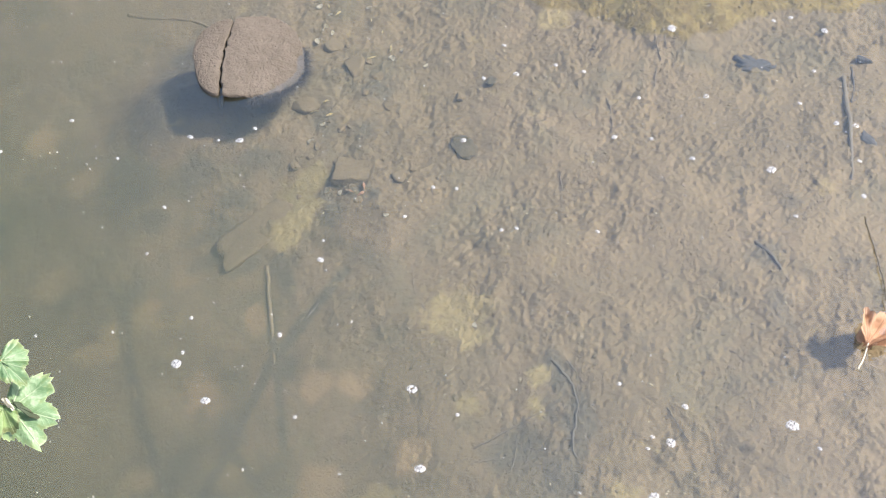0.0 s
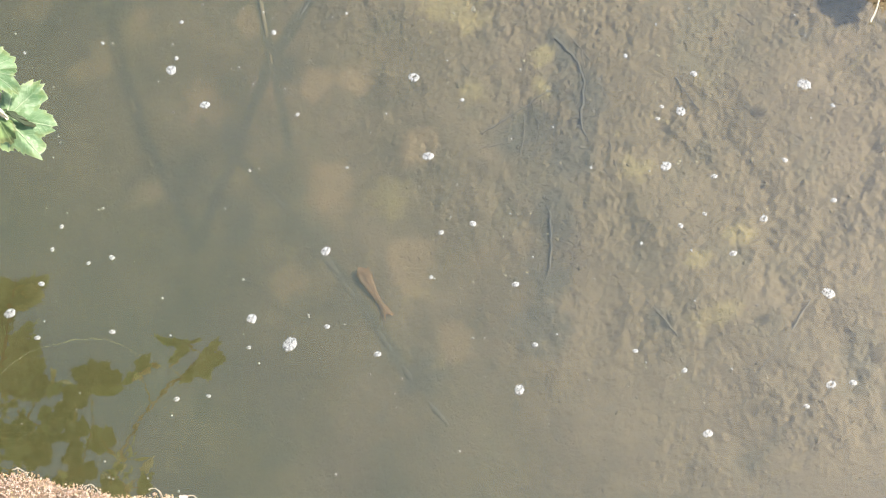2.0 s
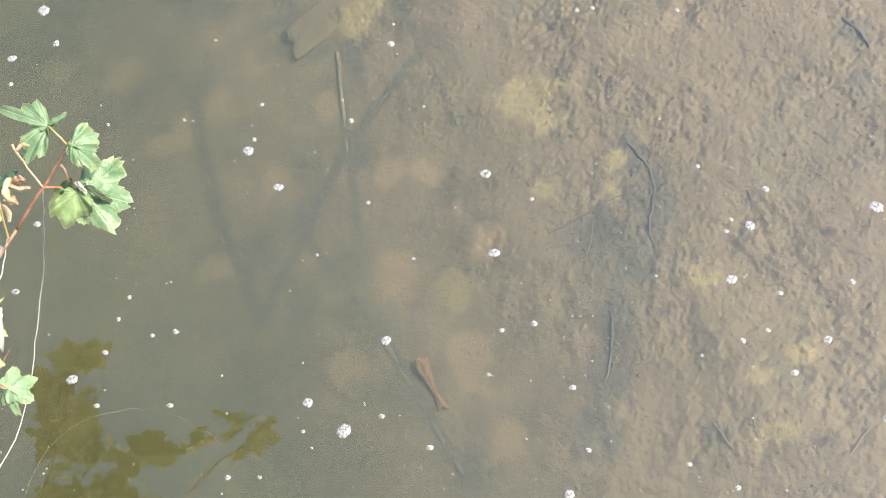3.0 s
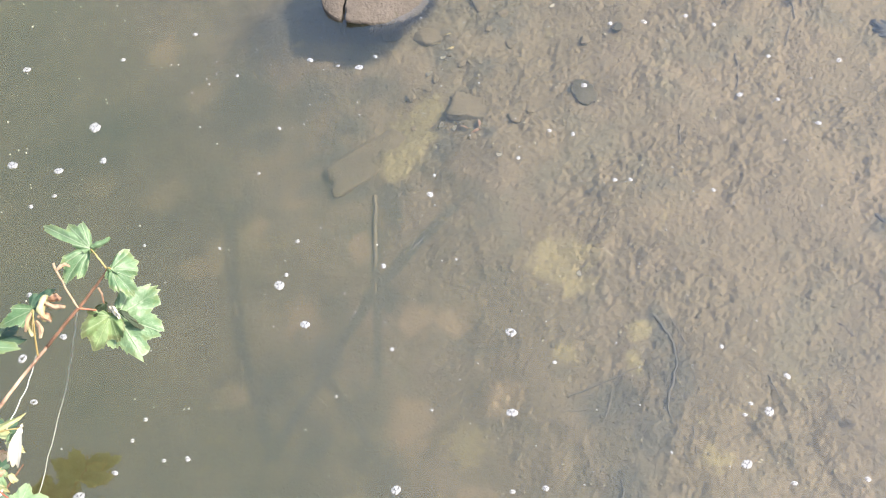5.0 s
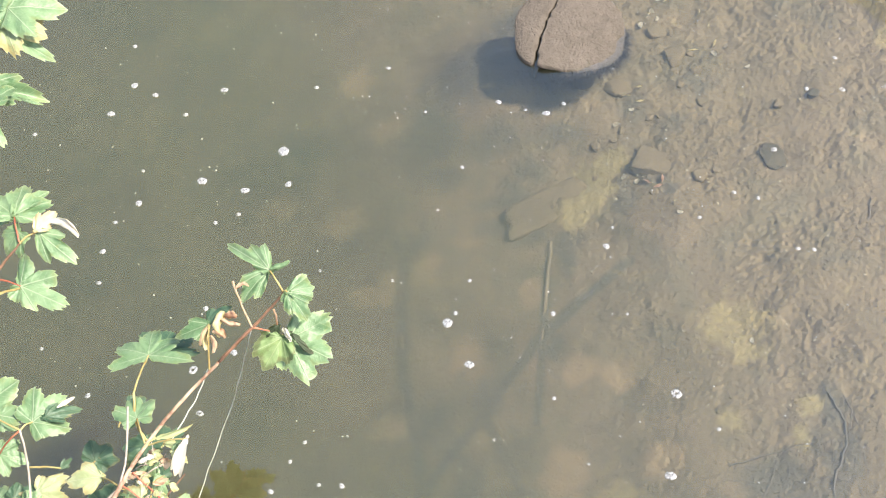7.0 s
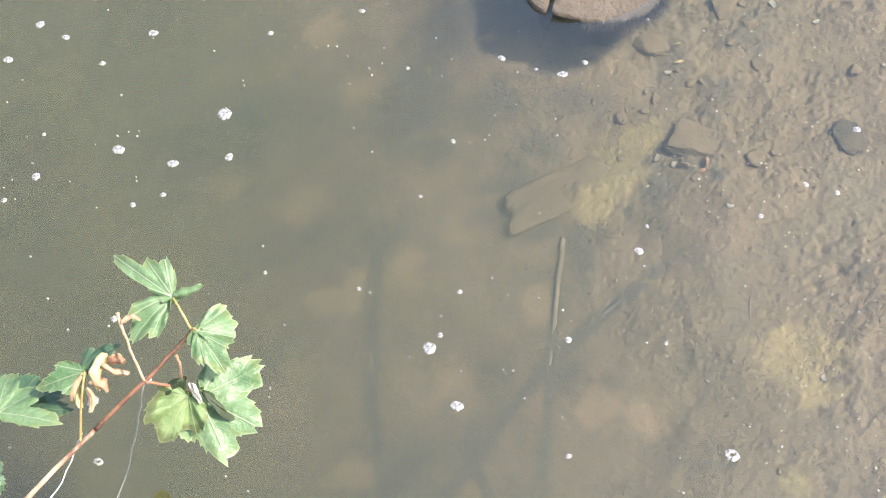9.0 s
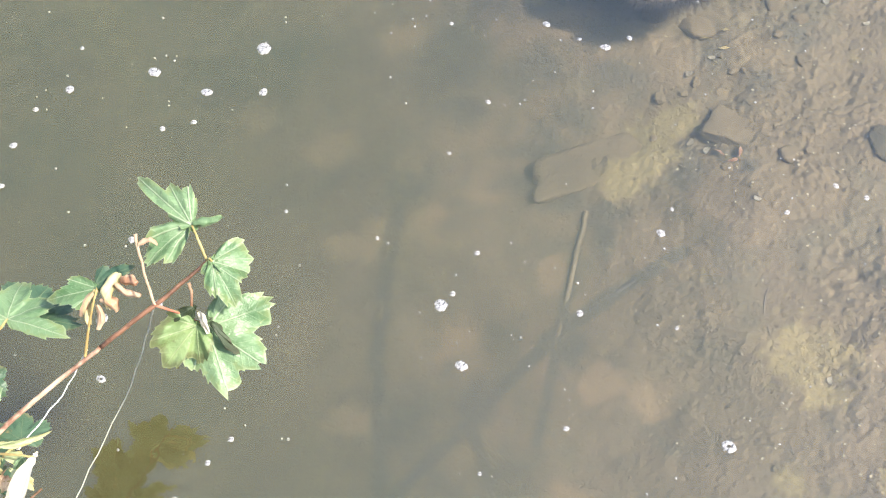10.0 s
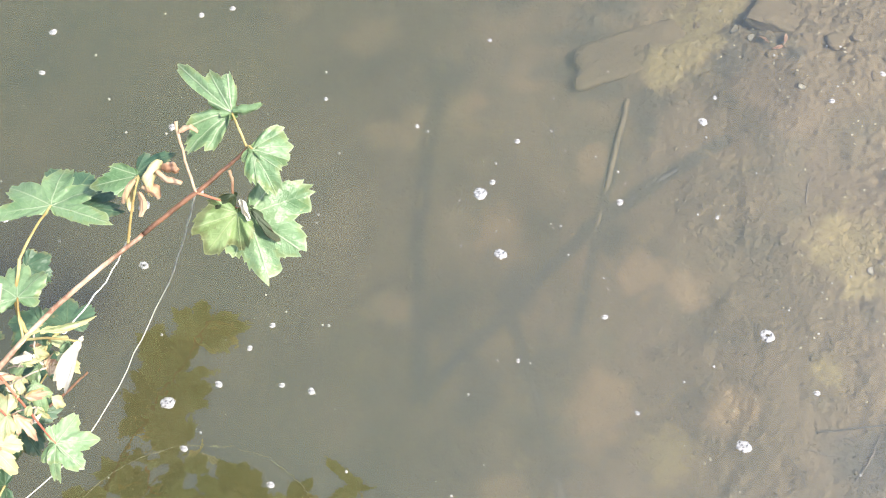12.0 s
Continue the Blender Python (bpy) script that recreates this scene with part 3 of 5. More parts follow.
# silt hanging in the water, layer below layer, thinning out where the bed rises
lx = widening(-2.2, 1.8, 0.03, 180.0)
ly = widening(-0.2, 3.2, 0.03, 180.0)
qx, qy = np.meshgrid(lx, ly)
low = bed_base(qx, qy) + 0.018 * np.exp(-(((qx + 0.04) / 0.12) ** 2 + ((qy - 2.12) / 0.16) ** 2)) + 0.095 * np.exp(-(((qx + 0.34) / 0.17) ** 2 + ((qy - 2.18) / 0.14) ** 2))
for k, (level, thick) in enumerate([(-0.065, 0.12), (-0.145, 0.24), (-0.235, 0.46)]):
    sway = 0.012 * np.sin(qx * 5.1 + k * 2.0 + 1.3 * np.sin(qy * 3.7)) + 0.010 * np.sin(qy * 6.3 - k * 1.7 + 1.1 * np.sin(qx * 4.3))
    cover = thick * smooth(level + sway - low, 0.0, 0.11)
    layer = grid_mesh("silt_layer", lx, ly, level + sway, SILT, [("cover", cover)])
    layer.parent = water



# ---------------------------------------------------------------- near bank
BANK_TOP = 0.45


def bank_edge(x):
    """Where the bank's rim runs: y over x."""
    return 0.463 - 0.415 * (np.clip(x, -8, 8) + 0.38) + 0.004 * np.sin(x * 31) + 0.003 * np.sin(x * 77 + 1)


def build_bank():
    bx = widening(-1.0, 0.4, 0.02, 60.0)
    rows = []
    # from the foot of the wall up over the rim and back
    profile = [(0.03, -1.6), (0.015, -0.4), (0.005, BANK_TOP - 0.06), (-0.008, BANK_TOP - 0.015), (-0.03, BANK_TOP), (-0.08, BANK_TOP + 0.004), (-0.16, BANK_TOP + 0.006),
               (-0.3, BANK_TOP), (-0.6, BANK_TOP), (-2.0, BANK_TOP), (-8.0, BANK_TOP), (-60.0, BANK_TOP + 0.3), (-60.0, -1.6), (0.03, -1.6)]
    bm = bmesh.new()
    for dy, z in profile[:-1]:
        rows.append([bm.verts.new((x, bank_edge(x) + dy, z + (0.005 * noise.noise(Vector((x * 18, dy * 18, 3.1))) if z > 0.3 else 0))) for x in bx])
    rows.append(rows[0])
    for r0, r1 in zip(rows, rows[1:]):
        for k in range(len(bx) - 1):
            bm.faces.new((r0[k], r0[k + 1], r1[k + 1], r1[k]))
    ob = part("bank", bm, BANK)
    tagged(ob, "crumbling concrete river bank with a mossy sunlit rim", "river bank", kind="structure")


build_bank()


def build_moss():
    rnd = random.Random(5)
    bm = bmesh.new()
    for _ in range(24000):
        x = rnd.uniform(-0.80, -0.10)
        back = rnd.random() ** 1.4 * 0.17
        y = bank_edge(x) - 0.002 - back + rnd.uniform(-0.004, 0.006)
        z = BANK_TOP + (0.004 if back > 0.02 else -0.012 + 0.8 * back) + 0.005 * noise.noise(Vector((x * 18, -back * 18, 3.1))) + 0.004 * noise.noise(Vector((x * 50, y * 50, 0)))
        r = rnd.uniform(0.0007, 0.0015)
        up = Vector((rnd.gauss(0, 0.7), rnd.gauss(0, 0.7), 1)).normalized()
        side = up.orthogonal().normalized()
        other = up.cross(side)
        c = Vector((x, y, z))
        top, ring = bm.verts.new(c + up * r * rnd.uniform(1.2, 3.2)), []
        for k in range(4):
            a = k * math.pi / 2 + rnd.random()
            ring.append(bm.verts.new(c + (side * math.cos(a) + other * math.sin(a)) * r * rnd.uniform(0.7, 1.2)))
        for k in range(4):
            bm.faces.new((ring[k], ring[(k + 1) % 4], top))
        bm.faces.new(list(reversed(ring)))
    tagged(part("moss", bm, MOSS), "dry tan and rust-coloured moss tufts on the bank's rim", "moss", kind="stuff")


build_moss()


# ---------------------------------------------------------------- maple branches
AXES = [(0.0, 1.0, 27.0), (50.0, 0.88, 26.0), (-50.0, 0.88, 26.0), (100.0, 0.50, 26.0), (-100.0, 0.50, 26.0)]


def leaf_bmesh(base, tip, width=1.0, roll=0.0, cup=0.15, droop=0.1, seed=0, ragged=0.10, lobes=AXES, full=None, crumple=1.0, saw=1.0, fold=0.10):
    """A five-lobed toothed leaf from its petiole at base to the tip of its middle lobe, with rib lines marked."""
    rnd = random.Random(seed)
    base, tip = Vector(base), Vector(tip)
    length = (tip - base).length
    mid = (tip - base).normalized()
    side = Vector((0.1, -0.25, 1.0)).cross(mid).normalized()
    up = mid.cross(side)
    turn = Matrix.Rotation(radians(roll), 3, mid)
    side, up = turn @ side, turn @ up
    bm = bmesh.new()
    keys = {k: bm.verts.layers.float.new(k) for k in ("along", "side", "rim")}
    spokes, rings = 180, 8
    stretch = [rnd.uniform(0.93, 1.06) for _ in lobes]
    waves = [rnd.uniform(0, 6.3) for _ in range(4)]
    if full is None:
        full = 0.50 if len(lobes) > 3 else 0.30
    wide = max(abs(axis) for axis, size, spread in lobes) + 8
    # uneven saw teeth round the rim
    teeth, depth, k = [], 0.0, 0
    while len(teeth) < spokes:
        run = rnd.choice((3, 4, 4, 5, 6, 8))
        depth = rnd.uniform(0.05, 0.17)
        teeth += [depth * ((q / run) ** 1.4 - 0.5) for q in range(run)]
    reach = []
    for k in range(spokes):
        a = -180 + 360 * k / spokes
        floor = full if abs(a) < wide else full - (full - 0.10) * min(1, (abs(a) - wide) / 50)
        r = floor
        for (axis, size, spread), s in zip(lobes, stretch):
            d = abs((a - axis + 180) % 360 - 180)
            if d < spread * 1.25:
                q = (d / (spread * 1.25)) ** 1.45
                r = max(r, size * s * (1 - q) + floor * q)
        tooth = saw * (teeth[k] if a < 0 else teeth[spokes - 1 - k])
        reach.append(0.90 * r * (1 + tooth + ragged * noise.noise(Vector((math.cos(radians(a)) * 3, math.sin(radians(a)) * 3, seed * 1.7)))))
    centre = bm.verts.new(base)
    grid = []
    for i in range(1, rings + 1):
        f = i / rings
        row = []
        for k in range(spokes):
            a = radians(-180 + 360 * k / spokes)
            r = reach[k] * f
            x, y = r * math.cos(a), r * math.sin(a) * width
            best, along = 9.0, r
            for axis, size, spread in lobes:
                d = radians(abs((math.degrees(a) - axis + 180) % 360 - 180))
                if d < 1.2 and r * math.sin(d) < best:
                    best, along = r * math.sin(d), r * math.cos(d)
            h = fold * abs(y) - cup * r * r - droop * max(x, 0) ** 2 + 0.07 * min(best, 0.15) * (1 - f * 0.5)
            h += crumple * (0.075 * r * math.sin(3 * a + waves[0]) + 0.040 * f * f * math.sin(7 * a + waves[1]) + 0.016 * f * f * math.sin(15 * a + waves[2]))
            h += crumple * 0.03 * noise.noise(Vector((x * 5, y * 5, seed * 2.1)))
            v = bm.verts.new(base + (mid * x + side * y + up * h) * length)
            v[keys["along"]], v[keys["side"]], v[keys["rim"]] = along, best, f
            row.append(v)
        grid.append(row)
    for k in range(spokes):
        n = (k + 1) % spokes
        bm.faces.new((centre, grid[0][k], grid[0][n]))
        for r0, r1 in zip(grid, grid[1:]):
            bm.faces.new((r0[k], r1[k], r1[n], r0[n]))
    return bm


SIMPLE = [(0.0, 1.0, 26.0), (38.0, 0.66, 24.0), (-38.0, 0.66, 24.0)]
SPREAD = [(0.0, 0.85, 28.0), (52.0, 0.92, 27.0), (-52.0, 0.92, 27.0), (92.0, 0.84, 20.0), (-92.0, 0.84, 20.0)]
OVAL = [(0.0, 1.0, 34.0), (24.0, 0.85, 34.0), (-24.0, 0.85, 34.0)]
NARROW = [(0.0, 1.0, 22.0), (20.0, 0.62, 18.0), (-20.0, 0.62, 18.0)]


def curl_bmesh(base, tip, radius, seed, roll=4.4):
    """A withered leaf rolled lengthwise into a loose, crumpled tube."""
    rnd = random.Random(seed)
    base, tip = Vector(base), Vector(tip)
    d = (tip - base).normalized()
    u = d.cross(Vector((0.3, 0.2, 1.0))).normalized()
    w = u.cross(d)
    bend = (u * rnd.uniform(-1, 1) + w * rnd.uniform(-0.3, 1)) * (tip - base).length * 0.18
    start = rnd.uniform(0, 6.3)
    bm = bmesh.new()
    keys = {k: bm.verts.layers.float.new(k) for k in ("along", "side", "rim")}
    rows = []
    for i in range(17):
        f = i / 16
        wide = radius * (0.25 + 0.95 * math.sin(math.pi * min(1.0, f * 0.82 + 0.12)) ** 0.8)
        row = []
        for k in range(15):
            g = k / 14
            a = start + roll * (g - 0.5) * (1 + 0.25 * math.sin(f * 5 + seed))
            r = wide * (1 - 0.35 * g + 0.45 * noise.noise(Vector((f * 4, g * 3, seed * 1.3))))
            v = bm.verts.new(base.lerp(tip, f + 0.06 * noise.noise(Vector((g * 4, f, seed)))) + bend * math.sin(math.pi * f) + (u * math.cos(a) + w * math.sin(a)) * r)
            v[keys["along"]], v[keys["side"]], v[keys["rim"]] = f, 0.3 * abs(g - 0.5), abs(g - 0.5) * 2
            row.append(v)
        rows.append(row)
    for r0, r1 in zip(rows, rows[1:]):
        for k in range(14):
            bm.faces.new((r0[k], r0[k + 1], r1[k + 1], r1[k]))
    return bm


class Branch:
    """A branch with its leaves: the stem is the thing, everything else hangs on it."""

    def __init__(self, label, points, radii, material, seed):
        self.root = holder("maple_branch", points[-1], label, "branch")
        self.seed = seed * 100
        self.rod("stem", points, radii, material)

    def rod(self, name, points, radii, material, label="", parent=None, wobble=0.0006):
        self.seed += 1
        ob = part(name, tube(points, radii, 8, wobble, self.seed), material, None, label)
        return under(ob, parent or self.root)

    def leaf(self, base, tip, material=LEAF, stalk=None, stalk_material=STEM_RED, label="", **shape):
        self.seed += 1
        ob = under(part("leaf", leaf_bmesh(base, tip, seed=self.seed, **shape), material, None, label), self.root)
        if stalk:
            a, b = Vector(stalk), Vector(base)
            bend = a.lerp(b, 0.5) + Vector((0, 0, 0.006))
            self.rod("petiole", [a, bend, b], [0.0015, 0.0012, 0.0011], stalk_material, parent=ob, wobble=0.0003)
        return ob

    def curl(self, base, tip, radius, material, label):
        self.seed += 1
        return under(part("leaf", curl_bmesh(base, tip, radius, self.seed), material, None, label), self.root)


def long_branch():
    b = Branch("green sycamore maple branch with a reddish stem reaching over the water",
               [(-0.610, 0.988, 0.520), (-0.663, 0.927, 0.502), (-0.703, 0.856, 0.493), (-0.724, 0.804, 0.488), (-0.741, 0.747, 0.483), (-0.777, 0.652, 0.473), (-0.933, 0.352, 0.458)],
               [0.0024, 0.0025, 0.0027, 0.0033, 0.0037, 0.0044, 0.006], STEM_PALE, 1)
    b.rod("young_stem", [(-0.517, 1.077, 0.570), (-0.535, 1.056, 0.560), (-0.560, 1.029, 0.550), (-0.610, 0.988, 0.520)], [0.0016, 0.0022, 0.0025, 0.0025], STEM, "dark red-brown young stem")
    b.rod("side_stem", [(-0.723, 0.802, 0.488), (-0.769, 0.747, 0.478), (-0.855, 0.647, 0.458)], [0.0018, 0.0022, 0.003], STEM_GREY)
    b.rod("dead_twig", [(-0.560, 1.029, 0.550), (-0.578, 1.058, 0.570), (-0.590, 1.083, 0.590)], [0.0014, 0.0013, 0.0019], STEM_STUB)
    b.rod("dead_twig", [(-0.717, 0.895, 0.548), (-0.719, 0.829, 0.498), (-0.726, 0.802, 0.488)], [0.0017, 0.0014, 0.0016], STEM_GREY)
    b.rod("dead_twig", [(-0.527, 1.036, 0.535), (-0.526, 1.046, 0.552), (-0.531, 1.055, 0.560)], [0.0012, 0.0014, 0.0018], STEM_STUB)
    fork = (-0.560, 1.029, 0.550)
    b.leaf((-0.514, 1.036, 0.510), (-0.449, 1.012, 0.492), stalk=fork, width=1.0, roll=10, cup=0.12, lobes=[(0.0, 1.10, 26.0), (55.0, 1.12, 26.0), (-38.0, 1.06, 24.0), (-76.0, 0.72, 24.0), (88.0, 0.60, 22.0)],
           full=0.62, crumple=1.5, label="large pale green lobed leaf")
    b.leaf((-0.520, 1.026, 0.528), (-0.549, 0.978, 0.506), LEAF_SPOT, width=0.95, roll=-14, cup=0.2, lobes=[(0.0, 1.05, 22.0), (44.0, 0.72, 26.0), (-34.0, 0.92, 24.0), (-68.0, 0.66, 24.0)], full=0.56, crumple=2.0,
           label="small green leaf with brown spots")
    # two folded bits whose shade comes from their near-black colour
    b.leaf((-0.506, 1.033, 0.531), (-0.487, 1.001, 0.520), LEAF_UNDER_SHADED, width=0.34, roll=35, cup=0.8, lobes=OVAL, full=0.2, crumple=2.5, saw=0.4, label="dark curled edge of the large leaf")
    b.leaf((-0.524, 1.040, 0.540), (-0.540, 1.014, 0.534), LEAF_UNDER_SHADED, width=0.75, roll=-20, cup=0.8, lobes=OVAL, full=0.3, crumple=2.5, saw=0.4, label="dark curled leaf fold")
    b.curl((-0.519, 1.035, 0.540), (-0.505, 1.018, 0.531), 0.0035, LEAF_WHITE, "pale folded margin of the large leaf")
    tip = (-0.517, 1.077, 0.570)
    b.leaf((-0.511, 1.076, 0.573), (-0.466, 1.094, 0.570), stalk=tip, stalk_material=STEM_YELLOW, width=0.95, roll=8, cup=0.25, lobes=OVAL, full=0.42, crumple=1.8)
    b.leaf((-0.511, 1.075, 0.571), (-0.476, 1.042, 0.560), width=0.95, roll=-12, cup=0.25, lobes=OVAL, full=0.42, crumple=1.8)
    b.leaf((-0.512, 1.077, 0.572), (-0.509, 1.049, 0.566), width=0.8, roll=-5, cup=0.3, lobes=SIMPLE, full=0.42)
    b.leaf((-0.541, 1.109, 0.580), (-0.603, 1.137, 0.608), stalk=tip, stalk_material=STEM_YELLOW, width=0.95, roll=-10, cup=0.16, droop=0.3, lobes=[(0.0, 1.32, 13.0), (-20.0, 0.78, 26.0), (-44.0, 0.66, 22.0), (14.0, 0.46, 18.0)], full=0.20, crumple=1.2, fold=0.25)
    b.leaf((-0.542, 1.110, 0.580), (-0.585, 1.064, 0.575), width=0.72, roll=12, cup=0.2, lobes=OVAL, full=0.30, crumple=2.0)
    b.curl((-0.540, 1.110, 0.581), (-0.512, 1.121, 0.588), 0.0055, LEAF, "curled green leaf tip")
    b.curl((-0.584, 1.074, 0.586), (-0.566, 1.078, 0.584), 0.004, LEAF_DRY, "withered brown leaf scrap")
    b.leaf((-0.637, 1.053, 0.520), (-0.690, 1.027, 0.522), stalk=(-0.621, 0.975, 0.520), stalk_material=STEM_YELLOW, width=0.75, roll=-14, cup=0.2, lobes=SIMPLE, full=0.42,
           label="green leaf drooping towards its tip")
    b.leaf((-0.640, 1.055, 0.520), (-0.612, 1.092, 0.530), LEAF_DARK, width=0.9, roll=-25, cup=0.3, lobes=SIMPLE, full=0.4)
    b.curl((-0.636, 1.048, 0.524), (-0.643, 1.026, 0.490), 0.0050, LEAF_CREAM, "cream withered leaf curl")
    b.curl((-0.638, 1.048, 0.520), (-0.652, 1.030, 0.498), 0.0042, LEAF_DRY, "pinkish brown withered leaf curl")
    # the upper leaf's shade is put into this leaf's darker colour
    b.leaf((-0.722, 1.030, 0.470), (-0.716, 1.098, 0.466), LEAF_DARK, width=1.0, roll=-6, cup=0.2, lobes=[(0.0, 0.90, 26.0), (48.0, 1.0, 24.0), (-42.0, 0.9, 26.0), (-82.0, 1.10, 22.0)], full=0.5, label="green leaf behind another, its shade put into a darker colour")
    b.leaf((-0.733, 1.019, 0.484), (-0.745, 1.084, 0.484), stalk=(-0.737, 0.948, 0.494), stalk_material=STEM_YELLOW, width=1.0, roll=-4, cup=0.14, droop=0.3,
           lobes=[(0.0, 0.95, 25.0), (62.0, 1.10, 23.0), (99.0, 1.15, 17.0), (-60.0, 0.98, 25.0), (-108.0, 1.28, 18.0)], full=0.52, label="broad dark green leaf arched over its petiole")
    b.rod("petiole", [(-0.737, 0.948, 0.494), (-0.723, 0.898, 0.494), (-0.697, 0.868, 0.493)], [0.0018, 0.0020, 0.0022], STEM_YELLOW)
    b.leaf((-0.721, 0.904, 0.497), (-0.744, 0.956, 0.497), full=0.5, stalk=(-0.699, 0.862, 0.493), stalk_material=STEM_YELLOW, width=0.9, roll=5, cup=0.25)
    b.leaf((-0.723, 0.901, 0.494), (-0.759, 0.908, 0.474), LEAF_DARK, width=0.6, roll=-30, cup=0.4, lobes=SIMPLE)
    b.leaf((-0.687, 0.876, 0.493), (-0.630, 0.898, 0.482), LEAF_PALE, stalk=(-0.703, 0.856, 0.493), stalk_material=STEM_YELLOW, width=0.4, roll=40, cup=0.3, lobes=NARROW,
           label="narrow yellow-edged leaf seen from its side")
    b.leaf((-0.633, 0.865, 0.515), (-0.656, 0.811, 0.485), LEAF_WHITE, stalk=(-0.697, 0.864, 0.493), stalk_material=STEM_YELLOW, width=0.40, roll=5, cup=0.1, ragged=0.02, saw=0.1, lobes=[(0.0, 0.95, 30.0), (22.0, 1.0, 26.0), (-22.0, 0.92, 26.0)], full=0.34, fold=0.25, crumple=0.5,
           label="bleached white dry leaf hanging from the stem")
    b.leaf((-0.648, 0.780, 0.448), (-0.609, 0.802, 0.428), stalk=(-0.712, 0.824, 0.486), width=0.9, roll=5, cup=0.2, label="small bright star-shaped leaf on a red petiole")
    b.leaf((-0.652, 0.780, 0.448), (-0.642, 0.742, 0.428), width=0.7, roll=5, cup=0.2, lobes=SIMPLE)
    b.leaf((-0.696, 0.790, 0.473), (-0.745, 0.772, 0.463), LEAF_PALE, stalk=(-0.724, 0.804, 0.488), width=0.9, roll=15, cup=0.3)
    b.leaf((-0.681, 0.828, 0.473), (-0.665, 0.799, 0.448), LEAF, width=0.8, roll=-15, cup=0.4, lobes=SIMPLE)
    b.leaf((-0.703, 0.761, 0.468), (-0.672, 0.739, 0.448), LEAF_PALE, width=0.9, roll=0, cup=0.3)
    for foot, end, radius, kind, label in [((-0.616, 1.068, 0.532), (-0.622, 1.038, 0.508), 0.0060, LEAF_CREAM, "cream withered leaf curl"), ((-0.630, 1.044, 0.515), (-0.612, 1.038, 0.508), 0.0060, LEAF_DRY, "pinkish brown withered leaf curl"),
                                           ((-0.618, 1.058, 0.526), (-0.590, 1.053, 0.520), 0.0050, LEAF_DRY, "pinkish brown withered leaf curl"), ((-0.612, 1.064, 0.530), (-0.594, 1.061, 0.530), 0.0055, LEAF_DEAD, "russet withered leaf curl"),
                                           ((-0.634, 1.040, 0.510), (-0.632, 1.022, 0.490), 0.0045, LEAF_DRY, "pinkish brown withered leaf curl")]:
        b.curl(foot, end, radius, kind, label)
    rnd = random.Random(4)
    for k in range(44):
        p = Vector((-0.685, 0.872, 0.486)).lerp(Vector((-0.728, 0.725, 0.468)), k / 43) + Vector((rnd.uniform(-0.022, 0.034), rnd.uniform(-0.012, 0.012), rnd.uniform(-0.025, 0.010)))
        a, r = k * 2.4, rnd.uniform(0.014, 0.034)
        q = p + Vector((math.cos(a) * r, math.sin(a) * r * 0.8, rnd.uniform(-0.018, 0.012)))
        if k % 3 == 0:
            s = p + Vector((rnd.uniform(-0.03, 0.03), rnd.uniform(-0.03, 0.03), rnd.uniform(-0.01, 0.012)))
            b.rod("dead_twig", [p, p.lerp(s, 0.5) + Vector((0, 0, 0.004)), s], [0.0011, 0.0009, 0.0006], (STEM_GREY, STEM_YELLOW)[k % 2])
        b.leaf(p, q, (LEAF_PALE, LEAF_DRY, LEAF, LEAF_PALE, LEAF_WHITE)[k % 5], width=rnd.uniform(0.6, 0.9), roll=40 * math.sin(k * 1.9), cup=0.5, crumple=1.8, lobes=(SIMPLE, OVAL)[k % 2],
               label=("yellow-green leaf crowded at the stem", "shrivelled pinkish brown leaf", "small green leaf crowded at the stem", "yellow-green leaf crowded at the stem", "bleached papery leaf scrap")[k % 5])
    b.leaf((-0.772, 0.834, 0.448), (-0.839, 0.826, 0.448), LEAF_PALE, stalk=(-0.727, 0.802, 0.486), stalk_material=STEM_YELLOW, width=0.95, roll=0, cup=0.25, lobes=SIMPLE,
           label="round yellowing leaf on an orange petiole")


